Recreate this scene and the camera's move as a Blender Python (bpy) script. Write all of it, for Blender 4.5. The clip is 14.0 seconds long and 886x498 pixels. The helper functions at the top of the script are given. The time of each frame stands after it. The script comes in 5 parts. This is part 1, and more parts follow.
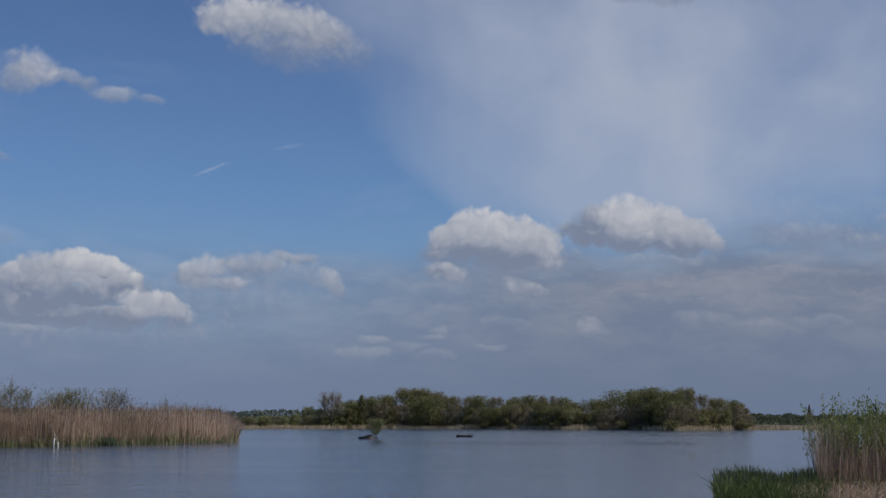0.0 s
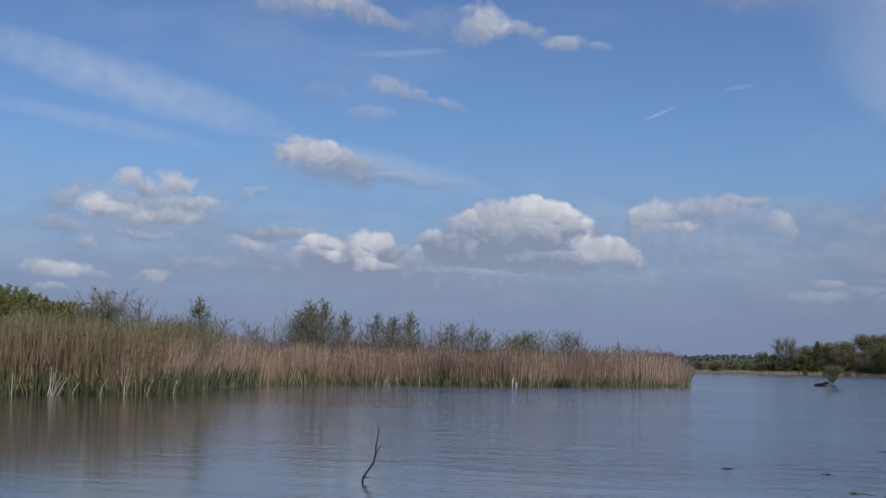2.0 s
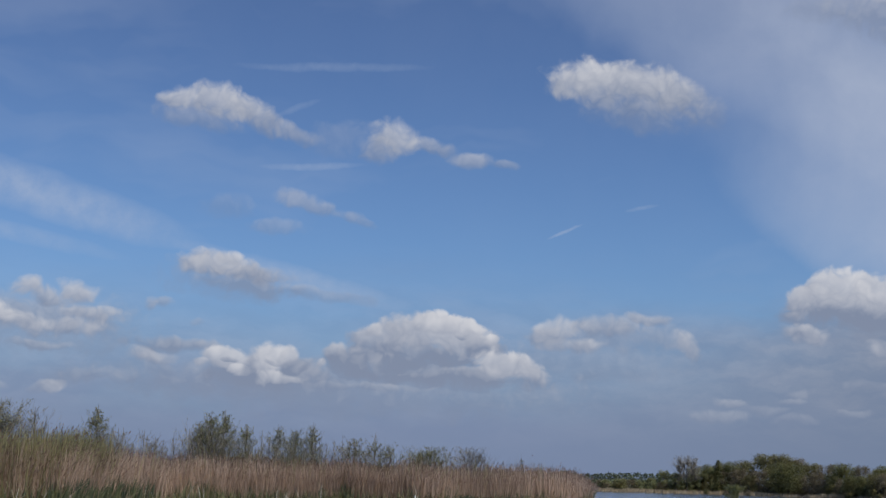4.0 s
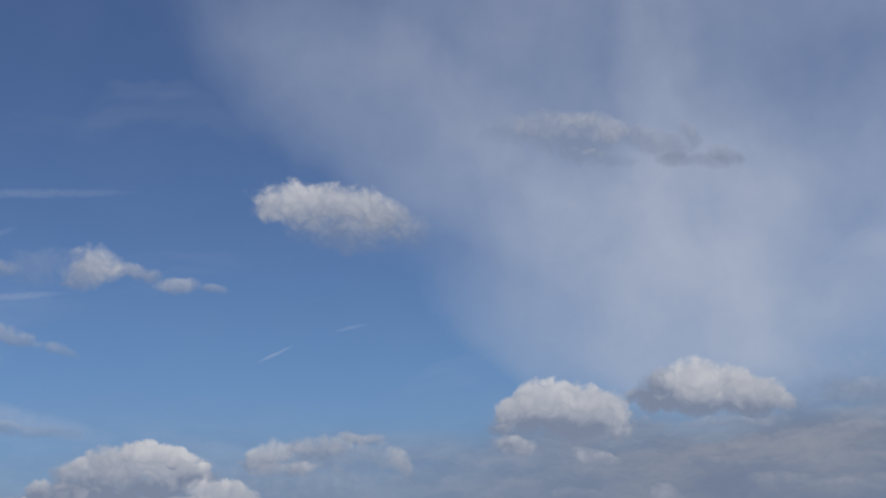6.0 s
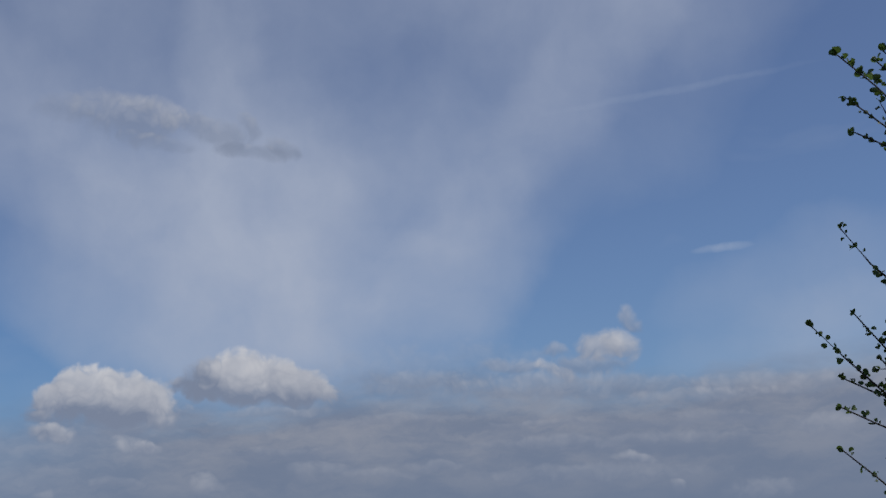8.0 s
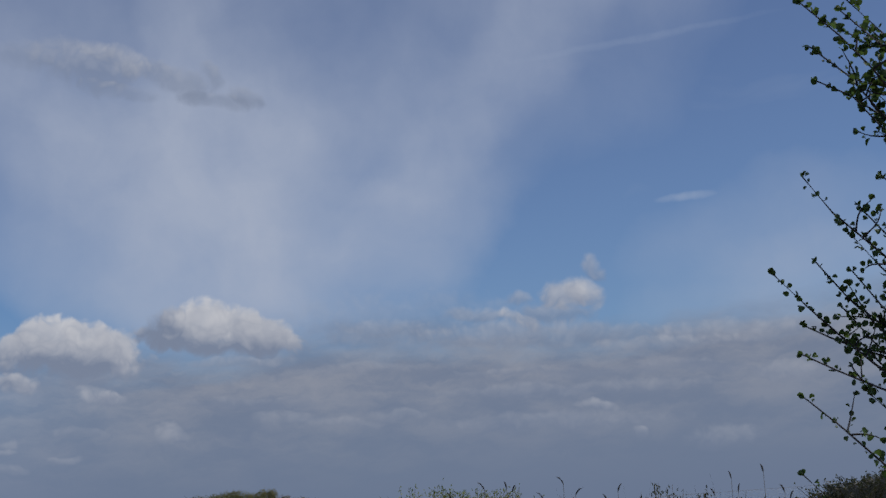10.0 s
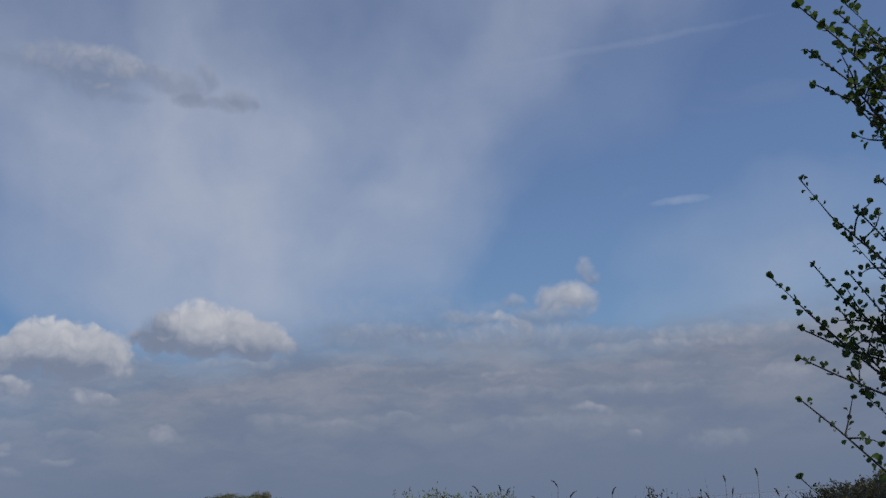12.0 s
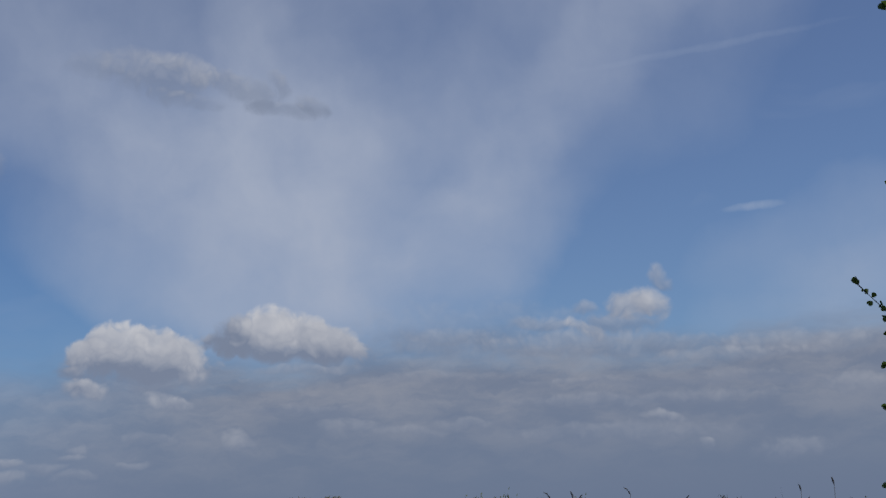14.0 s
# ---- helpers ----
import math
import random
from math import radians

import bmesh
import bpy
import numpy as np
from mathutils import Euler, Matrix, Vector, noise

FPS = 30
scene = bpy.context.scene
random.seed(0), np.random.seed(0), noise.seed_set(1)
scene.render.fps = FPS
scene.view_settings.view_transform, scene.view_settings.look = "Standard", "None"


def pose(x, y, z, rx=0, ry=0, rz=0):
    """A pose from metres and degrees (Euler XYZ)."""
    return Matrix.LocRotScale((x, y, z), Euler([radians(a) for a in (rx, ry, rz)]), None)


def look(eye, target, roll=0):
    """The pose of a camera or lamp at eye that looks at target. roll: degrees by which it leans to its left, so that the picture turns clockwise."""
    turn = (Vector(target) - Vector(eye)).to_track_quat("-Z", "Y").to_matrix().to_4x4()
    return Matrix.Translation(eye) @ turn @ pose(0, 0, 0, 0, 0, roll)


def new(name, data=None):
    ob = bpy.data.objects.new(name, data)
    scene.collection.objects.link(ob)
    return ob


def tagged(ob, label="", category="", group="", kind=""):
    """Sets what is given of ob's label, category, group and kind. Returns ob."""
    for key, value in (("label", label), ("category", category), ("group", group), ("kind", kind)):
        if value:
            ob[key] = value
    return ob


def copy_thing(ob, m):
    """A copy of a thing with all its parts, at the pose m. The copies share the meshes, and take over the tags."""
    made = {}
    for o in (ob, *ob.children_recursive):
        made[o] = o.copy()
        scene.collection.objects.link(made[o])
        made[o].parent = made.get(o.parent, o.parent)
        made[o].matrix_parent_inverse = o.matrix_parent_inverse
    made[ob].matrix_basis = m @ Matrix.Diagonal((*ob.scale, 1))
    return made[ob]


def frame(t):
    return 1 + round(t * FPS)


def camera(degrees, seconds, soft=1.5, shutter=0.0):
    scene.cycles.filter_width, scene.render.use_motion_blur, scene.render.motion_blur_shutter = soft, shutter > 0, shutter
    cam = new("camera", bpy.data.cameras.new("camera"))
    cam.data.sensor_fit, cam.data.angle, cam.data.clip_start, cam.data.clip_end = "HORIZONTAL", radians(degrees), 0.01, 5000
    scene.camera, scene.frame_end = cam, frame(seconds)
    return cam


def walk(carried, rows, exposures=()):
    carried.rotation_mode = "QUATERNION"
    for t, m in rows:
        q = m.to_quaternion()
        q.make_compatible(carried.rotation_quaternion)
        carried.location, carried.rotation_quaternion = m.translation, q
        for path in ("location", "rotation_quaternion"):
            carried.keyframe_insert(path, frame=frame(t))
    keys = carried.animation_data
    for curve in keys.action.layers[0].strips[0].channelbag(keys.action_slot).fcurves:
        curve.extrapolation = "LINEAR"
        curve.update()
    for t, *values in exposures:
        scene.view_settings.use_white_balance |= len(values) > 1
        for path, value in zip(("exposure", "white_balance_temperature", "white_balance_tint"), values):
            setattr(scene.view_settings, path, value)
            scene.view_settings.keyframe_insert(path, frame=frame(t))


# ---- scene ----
# ---- the camera: it stands on the bank and turns, with the sway of a held camera ----
cam = camera(34.85, 14.0, soft=1.5)
EYE_Z = 1.8
SWAY_AZ = radians(31)


def held(az, pitch, roll, sway=0.0):
    a, p = radians(az), radians(pitch)
    eye = Vector((sway * math.cos(SWAY_AZ), -sway * math.sin(SWAY_AZ), EYE_Z))
    way = Vector((math.sin(a) * math.cos(p), math.cos(a) * math.cos(p), math.sin(p)))
    return look(eye, eye + way * 10, roll)


walk(cam, [
    (0.0, held(0.00, 7.01, 0.00, 0.010)), (0.5, held(-5.52, 6.56, 0.36, 0.010)), (1.0, held(-9.90, 5.13, 0.60, 0.010)),
    (1.5, held(-14.06, 4.03, 0.83, 0.010)), (2.0, held(-18.18, 4.59, 1.07, 0.010)), (2.2, held(-18.84, 5.25, 1.10, 0.010)),
    (2.6, held(-19.30, 6.25, 1.15, 0.010)), (4.3, held(-12.99, 10.04, 1.29, 0.010)), (4.5, held(-12.07, 10.52, 0.94, 0.010)), (5.0, held(-9.09, 11.69, -0.13, 0.010)),
    (5.5, held(-6.10, 12.84, -1.80, 0.010)), (6.0, held(-2.38, 14.13, -2.74, 0.010)), (6.5, held(1.18, 15.46, -2.64, 0.010)),
    (7.0, held(6.80, 16.20, -3.06, 0.010)), (7.5, held(12.22, 14.62, -4.07, 0.010)), (8.0, held(16.05, 12.68, -3.83, 0.010)),
    (8.5, held(17.19, 11.78, -3.73, 0.010)), (11.0, held(17.29, 10.31, -4.32, 0.006)), (11.5, held(17.45, 10.41, -4.20, 0.002)),
    (12.0, held(17.61, 10.63, -4.07, 0.0)), (12.5, held(17.61, 10.79, -4.13, -0.002)), (13.0, held(17.37, 10.93, -4.15, -0.011)),
    (13.5, held(15.90, 11.06, -3.59, -0.013)), (14.0, held(14.71, 11.06, -3.48, -0.022)),
], exposures=[(0.0, -0.06), (1.5, 0.18), (2.2, 0.25), (4.5, 0.10), (7.5, -0.06), (14.0, -0.07)])

# ---- daylight: one sun and a sky with spring cumulus ----
SUN_AZ, SUN_EL = 115.0, 48.0
sun = new("sun", bpy.data.lights.new("sun", "SUN"))
sun.data.energy, sun.data.angle, sun.data.color = 2.6, radians(0.6), (1.0, 0.95, 0.88)
sun.matrix_world = look(
    (100 * math.sin(radians(SUN_AZ)) * math.cos(radians(SUN_EL)), 100 * math.cos(radians(SUN_AZ)) * math.cos(radians(SUN_EL)),
     100 * math.sin(radians(SUN_EL))), (0, 0, 0))


class Net:
    """Short ways to add nodes to a node tree."""

    def __init__(self, tree):
        self.tree = tree

    def add(self, kind):
        return self.tree.nodes.new(kind)

    def put(self, socket, value):
        if isinstance(value, bpy.types.NodeSocket):
            self.tree.links.new(value, socket)
        else:
            socket.default_value = value

    def math(self, op, a, b=None, c=None, clamp=False):
        node = self.add("ShaderNodeMath")
        node.operation, node.use_clamp = op, clamp
        for i, value in enumerate((a, b, c)):
            if value is not None:
                self.put(node.inputs[i], value)
        return node.outputs[0]

    def vec(self, op, a, b=None, c=None):
        node = self.add("ShaderNodeVectorMath")
        node.operation = op
        for i, value in enumerate((a, b, c)):
            if value is not None:
                self.put(node.inputs[i], value)
        return node.outputs["Value" if op in ("DOT_PRODUCT", "LENGTH") else 0]

    def noise(self, vector, scale, detail=3.0, rough=0.55, out="Fac", warp=0.0):
        node = self.add("ShaderNodeTexNoise")
        self.put(node.inputs["Vector"], vector)
        node.inputs["Scale"].default_value, node.inputs["Detail"].default_value = scale, detail
        node.inputs["Roughness"].default_value, node.inputs["Distortion"].default_value = rough, warp
        return node.outputs["Fac" if out == "Fac" else "Color"]

    def step(self, value, low, high, to_low=0.0, to_high=1.0):
        node = self.add("ShaderNodeMapRange")
        node.interpolation_type, node.clamp = "SMOOTHSTEP", False
        self.put(node.inputs["Value"], value)
        for key, number in (("From Min", low), ("From Max", high), ("To Min", to_low), ("To Max", to_high)):
            node.inputs[key].default_value = number
        return node.outputs[0]

    def mix(self, factor, a, b, blend="MIX"):
        node = self.add("ShaderNodeMix")
        node.data_type, node.blend_type = "RGBA", blend
        self.put(node.inputs[0], factor)
        for socket, value in ((node.inputs[6], a), (node.inputs[7], b)):
            self.put(socket, (*value, 1.0) if isinstance(value, tuple) and len(value) == 3 else value)
        return node.outputs[2]

    def oval(self, point, az, el, wide, tall, tilt):
        """How far a point of the sky (whose third axis is 1) lies from the middle of a leaning oval, squared; 1 at its rim."""
        c, s = math.cos(radians(tilt)), math.sin(radians(tilt))
        u = self.vec("DOT_PRODUCT", point, (c / wide, s / wide, -(c * az + s * el) / wide))
        v = self.vec("DOT_PRODUCT", point, (-s / tall, c / tall, (s * az - c * el) / tall))
        return self.math("MULTIPLY_ADD", u, u, self.math("MULTIPLY", v, v))

    def trail(self, point, az, el, half, wide, tilt, weight):
        """A long thin streak that leans by tilt degrees."""
        c, s = math.cos(radians(tilt)), math.sin(radians(tilt))
        u = self.math("SUBTRACT", self.vec("DOT_PRODUCT", point, (c / half, s / half, 0)), (c * az + s * el) / half)
        v = self.math("SUBTRACT", self.vec("DOT_PRODUCT", point, (-s / wide, c / wide, 0)), (-s * az + c * el) / wide)
        r = self.math("MULTIPLY_ADD", u, u, self.math("MULTIPLY", v, v))
        return self.math("MAXIMUM", self.math("MULTIPLY_ADD", r, -weight, weight), 0.0)


PUFFS, FILMS, STREAKS = [], [], []


def puff(az, el, wide, tall, tilt, cover, tone, soft):
    """One lump of a cloud, laid over those before it: where it floats, half width and half height in degrees, lean, how
    much of the sky it hides, how much sun it gets (0 its shaded foot, 1 its sunlit top), and how soft its rim is."""
    PUFFS.append((az, el, wide, tall, tilt, cover, tone, soft))


def film(az, el, wide, tall, tilt, weight):
    FILMS.append((az, el, wide, tall, tilt, weight))


def streak(az, el, half, wide, tilt, weight):
    STREAKS.append((az, el, half, wide, tilt, weight))


# dull cloud high in the ice sheet
puff(0.70, 18.73, 1.33, 0.57, -3, 0.30, 0.30, 0.90)
puff(3.16, 18.45, 2.49, 0.88, -7, 0.50, 0.38, 0.80)
puff(4.40, 17.42, 1.59, 0.36, -8, 0.35, 0.28, 0.90)
puff(6.82, 17.79, 1.42, 0.64, -25, 0.50, 0.18, 0.70)
puff(8.31, 16.94, 1.75, 0.36, -6, 0.50, 0.12, 0.80)
puff(8.27, 17.88, 0.38, 0.67, 18, 0.45, 0.25, 0.70)
puff(9.60, 17.06, 0.75, 0.41, -21, 0.45, 0.22, 0.80)
puff(4.72, 18.62, 0.99, 0.59, -29, 0.50, 0.66, 1.00)
puff(3.63, 19.00, 0.90, 0.40, -19, 0.35, 0.60, 0.90)
# oval cloud high up
puff(-6.34, 14.90, 2.84, 0.82, -9, 0.35, 0.42, 1.20)
puff(-3.97, 15.03, 1.40, 0.69, -31, 0.30, 0.40, 1.20)
puff(-7.04, 15.87, 3.32, 1.05, -9, 0.75, 0.60, 0.70)
puff(-4.90, 15.74, 1.36, 0.73, -25, 0.70, 0.62, 0.60)
puff(-6.79, 16.16, 2.02, 0.82, -6, 0.80, 0.72, 0.50)
puff(-8.94, 16.29, 1.43, 0.73, 7, 0.90, 0.80, 0.50)
puff(-9.53, 16.29, 0.71, 0.41, 14, 0.60, 0.75, 0.60)
# clouds high in the west
puff(-24.65, 14.10, 1.76, 0.53, -4, 0.45, 0.45, 1.00)
puff(-20.82, 13.75, 1.09, 0.36, -15, 0.60, 0.50, 0.80)
puff(-22.44, 14.45, 1.39, 0.58, -25, 0.80, 0.62, 0.60)
puff(-23.80, 14.82, 1.47, 0.71, -11, 0.85, 0.74, 0.50)
puff(-25.53, 14.92, 0.79, 0.48, 14, 0.85, 0.78, 0.50)
puff(-18.76, 13.61, 1.38, 0.81, 2, 0.18, 0.55, 1.20)
puff(-17.14, 13.25, 0.79, 0.59, 2, 0.60, 0.52, 0.90)
puff(-15.05, 13.49, 1.07, 0.37, -13, 0.60, 0.55, 0.80)
puff(-16.57, 13.79, 1.02, 0.73, -3, 0.80, 0.72, 0.60)
puff(-13.29, 12.93, 1.03, 0.32, -4, 0.60, 0.56, 1.00)
puff(-12.00, 12.80, 0.75, 0.18, 0, 0.40, 0.50, 1.00)
puff(-23.37, 10.61, 1.21, 0.49, 2, 0.20, 0.30, 1.20)
puff(-21.34, 9.91, 1.25, 0.34, 2, 0.30, 0.45, 1.20)
puff(-18.21, 10.46, 1.05, 0.29, -13, 0.40, 0.48, 1.00)
puff(-20.15, 10.96, 1.40, 0.38, -12, 0.50, 0.54, 0.90)
# grey-footed cloud in the west
puff(-19.34, 7.27, 2.02, 0.27, -7, 0.35, 0.35, 1.20)
puff(-22.12, 7.47, 2.20, 0.40, -7, 0.55, 0.28, 0.90)
puff(-21.82, 8.10, 0.97, 0.36, -8, 0.70, 0.50, 0.70)
puff(-22.59, 8.08, 1.98, 0.44, -6, 0.80, 0.52, 0.70)
puff(-23.48, 8.38, 1.57, 0.49, -3, 0.90, 0.74, 0.50)
puff(-24.38, 8.24, 0.78, 0.33, 7, 0.80, 0.66, 0.50)
puff(-23.05, 8.69, 0.57, 0.31, 2, 0.85, 0.86, 0.50)
puff(-25.65, 6.73, 0.47, 0.24, 2, 0.50, 0.50, 0.80)
# broken group in the west
puff(-30.33, 5.74, 4.19, 1.39, -3, 0.42, 0.34, 1.00)
puff(-22.39, 3.84, 7.55, 0.78, 1, 0.40, 0.30, 1.20)
puff(-23.40, 7.69, 2.52, 0.82, -6, 0.35, 0.30, 1.20)
puff(-33.36, 5.17, 1.50, 0.31, 2, 0.50, 0.45, 0.90)
puff(-33.40, 6.17, 0.60, 0.44, 3, 0.50, 0.50, 0.90)
puff(-30.33, 5.86, 3.09, 0.67, -4, 0.55, 0.35, 0.90)
puff(-30.93, 7.13, 0.53, 0.38, 3, 0.85, 0.80, 0.60)
puff(-30.04, 6.77, 0.97, 0.40, -6, 0.75, 0.55, 0.70)
puff(-29.00, 6.99, 0.85, 0.45, -23, 0.85, 0.78, 0.60)
puff(-28.23, 6.05, 1.21, 0.36, -2, 0.80, 0.64, 0.60)
puff(-29.22, 5.56, 1.47, 0.34, -1, 0.80, 0.62, 0.60)
puff(-31.10, 5.60, 1.32, 0.45, -8, 0.80, 0.64, 0.60)
puff(-32.13, 5.96, 0.78, 0.53, 3, 0.92, 0.90, 0.50)
puff(-30.30, 4.80, 1.23, 0.25, 0, 0.60, 0.50, 0.80)
puff(-32.47, 4.54, 0.56, 0.29, 2, 0.65, 0.55, 0.80)
puff(-26.18, 6.65, 0.36, 0.34, 2, 0.60, 0.60, 0.80)
puff(-24.27, 5.96, 0.32, 0.18, 2, 0.30, 0.40, 1.00)
puff(-24.70, 5.03, 1.27, 0.30, -1, 0.45, 0.40, 1.00)
puff(-26.28, 4.64, 0.77, 0.34, -3, 0.75, 0.66, 0.60)
puff(-33.79, 2.61, 0.85, 0.18, 2, 0.60, 0.50, 0.80)
puff(-33.67, 3.36, 1.24, 0.38, 2, 0.85, 0.74, 0.50)
puff(-31.99, 3.16, 0.65, 0.22, 2, 0.45, 0.50, 0.90)
puff(-29.91, 3.18, 0.79, 0.27, 12, 0.75, 0.62, 0.70)
puff(-28.04, 3.68, 2.01, 0.36, 7, 0.35, 0.40, 1.20)
# heaped pair in the west: dark cloud before bright tops
puff(-17.33, 3.49, 9.59, 1.16, 0, 0.42, 0.28, 1.20)
puff(-8.74, 4.86, 4.57, 0.81, -0, 0.30, 0.34, 1.20)
puff(-25.23, 5.04, 1.91, 0.33, -1, 0.60, 0.32, 0.90)
puff(-25.63, 4.53, 0.84, 0.28, 1, 0.50, 0.55, 0.80)
puff(-21.32, 4.01, 2.62, 0.53, 1, 0.85, 0.30, 0.50)
puff(-23.08, 4.64, 1.03, 0.42, 1, 0.90, 0.84, 0.40)
puff(-22.58, 4.19, 0.48, 0.26, -9, 0.90, 0.85, 0.40)
puff(-22.97, 4.58, 0.34, 0.11, 1, 0.70, 0.35, 0.50)
puff(-24.03, 4.36, 0.34, 0.17, 1, 0.70, 0.66, 0.50)
puff(-21.66, 4.45, 0.65, 0.79, 1, 0.90, 0.66, 0.40)
puff(-21.25, 4.89, 0.66, 0.55, 1, 0.95, 0.98, 0.35)
puff(-20.54, 4.86, 0.42, 0.44, 1, 0.90, 0.86, 0.40)
puff(-20.92, 3.97, 1.01, 0.29, -7, 0.90, 0.76, 0.40)
puff(-20.24, 4.42, 0.57, 0.40, 1, 0.85, 0.28, 0.50)
puff(-21.12, 4.61, 0.40, 0.13, -9, 0.60, 0.42, 0.50)
puff(-22.13, 4.28, 0.35, 0.66, 1, 0.80, 0.30, 0.60)
puff(-19.25, 4.43, 0.24, 0.20, 1, 0.85, 0.82, 0.50)
puff(-14.66, 4.29, 4.52, 0.58, -2, 0.85, 0.32, 0.50)
puff(-18.67, 4.93, 0.58, 0.42, 1, 0.90, 0.66, 0.40)
puff(-16.89, 5.47, 1.48, 0.77, 9, 0.90, 0.52, 0.40)
puff(-17.17, 5.91, 0.38, 0.31, 1, 0.90, 0.84, 0.40)
puff(-14.46, 5.87, 2.28, 0.77, -8, 0.95, 0.74, 0.35)
puff(-14.69, 6.32, 1.00, 0.45, 0, 0.95, 0.92, 0.35)
puff(-13.32, 6.04, 1.05, 0.50, -24, 0.95, 0.86, 0.35)
puff(-12.40, 5.72, 0.32, 0.20, -30, 0.90, 0.95, 0.40)
puff(-16.02, 5.02, 1.85, 0.72, 0, 0.90, 0.26, 0.50)
puff(-17.81, 4.56, 1.38, 0.67, 1, 0.90, 0.20, 0.50)
puff(-13.99, 4.90, 1.27, 0.45, -3, 0.90, 0.18, 0.40)
puff(-12.58, 5.25, 0.82, 0.32, -4, 0.90, 0.22, 0.40)
puff(-13.63, 5.79, 0.25, 0.11, -19, 0.60, 0.35, 0.50)
puff(-11.48, 4.64, 1.64, 0.52, -14, 0.90, 0.80, 0.40)
puff(-11.02, 4.82, 0.91, 0.34, -20, 0.80, 0.88, 0.50)
puff(-13.30, 4.36, 1.36, 0.27, 0, 0.70, 0.50, 0.60)
puff(-14.20, 4.09, 3.85, 0.20, 0, 0.60, 0.12, 0.70)
puff(-17.34, 3.67, 2.90, 0.16, 0, 0.35, 0.45, 1.00)
# thin cloud east of the pair
puff(-7.58, 5.86, 3.34, 0.59, -0, 0.45, 0.42, 0.90)
puff(-9.04, 5.52, 1.48, 0.29, -3, 0.70, 0.62, 0.60)
puff(-9.83, 6.04, 1.04, 0.54, 10, 0.80, 0.64, 0.60)
puff(-10.17, 6.26, 0.45, 0.34, 0, 0.70, 0.75, 0.60)
puff(-7.58, 6.26, 1.47, 0.45, -0, 0.70, 0.50, 0.70)
puff(-6.08, 6.64, 0.93, 0.27, -6, 0.75, 0.62, 0.60)
puff(-4.50, 5.58, 0.70, 0.40, -43, 0.75, 0.62, 0.60)
puff(-2.78, 3.40, 0.68, 0.22, -6, 0.60, 0.56, 0.70)
puff(-3.25, 2.85, 1.20, 0.31, 0, 0.50, 0.48, 0.90)
puff(-1.29, 3.08, 0.84, 0.22, 0, 0.30, 0.45, 1.00)
# two heaped clouds over the far wood
puff(2.56, 6.34, 2.53, 0.60, -0, 0.50, 0.38, 0.90)
puff(2.22, 7.07, 2.86, 0.73, -5, 0.95, 0.45, 0.35)
puff(-0.14, 7.40, 0.60, 0.62, 0, 0.90, 0.66, 0.40)
puff(3.95, 7.11, 1.01, 0.82, -22, 0.95, 0.70, 0.35)
puff(2.80, 7.71, 1.11, 0.78, -5, 0.95, 0.82, 0.35)
puff(1.48, 7.76, 1.20, 0.83, -0, 0.95, 0.86, 0.35)
puff(0.83, 7.38, 0.69, 0.55, -0, 0.60, 0.72, 0.50)
puff(2.03, 6.68, 2.81, 0.44, -3, 0.85, 0.14, 0.80)
puff(-0.32, 6.69, 0.55, 0.32, 0, 0.70, 0.30, 0.60)
puff(0.09, 6.05, 0.88, 0.44, -0, 0.85, 0.55, 0.50)
puff(4.24, 6.42, 0.73, 0.41, -20, 0.75, 0.52, 0.60)
puff(3.50, 5.37, 1.05, 0.30, -12, 0.75, 0.55, 0.60)
puff(9.30, 6.67, 1.80, 0.32, -1, 0.30, 0.50, 1.00)
puff(8.18, 7.42, 3.40, 0.59, -5, 0.90, 0.42, 0.35)
puff(10.76, 7.18, 0.76, 0.47, -18, 0.90, 0.66, 0.40)
puff(9.88, 7.56, 1.12, 0.68, -13, 0.95, 0.74, 0.35)
puff(8.75, 7.90, 1.18, 0.79, -9, 0.95, 0.78, 0.35)
puff(6.37, 8.24, 0.91, 0.59, 7, 0.90, 0.52, 0.40)
puff(7.56, 8.16, 1.23, 0.86, -1, 0.95, 0.90, 0.35)
puff(5.91, 7.75, 1.01, 0.64, -1, 0.90, 0.16, 0.60)
puff(6.36, 7.40, 1.37, 0.32, -1, 0.70, 0.20, 0.70)
puff(8.40, 7.05, 2.71, 0.32, -4, 0.70, 0.20, 0.90)
# scraps low over the wood
puff(-0.44, 3.44, 0.60, 0.21, 0, 0.40, 0.50, 0.90)
puff(5.90, 3.58, 0.72, 0.36, -46, 0.35, 0.50, 1.00)
puff(1.97, 3.09, 0.73, 0.16, -0, 0.28, 0.50, 1.00)
puff(-0.32, 2.68, 0.92, 0.23, 0, 0.25, 0.45, 1.00)
puff(10.14, 4.10, 1.33, 0.41, -1, 0.25, 0.50, 1.20)
# clouds over the grey sheet in the east
puff(16.83, 7.70, 6.93, 1.03, -4, 0.22, 0.42, 1.20)
puff(21.90, 7.53, 1.83, 0.41, -4, 0.50, 0.40, 0.90)
puff(22.23, 8.23, 1.10, 0.59, -9, 0.80, 0.70, 0.50)
puff(23.00, 8.29, 0.86, 0.59, -40, 0.70, 0.74, 0.60)
puff(20.46, 8.25, 0.60, 0.32, -4, 0.45, 0.46, 1.00)
puff(23.43, 9.28, 0.68, 0.41, -40, 0.55, 0.56, 0.80)
puff(14.95, 7.13, 2.53, 0.68, -3, 0.35, 0.45, 1.00)
puff(18.45, 7.77, 1.29, 0.30, -4, 0.50, 0.50, 0.80)
puff(20.28, 7.42, 0.96, 0.32, -26, 0.70, 0.64, 0.60)
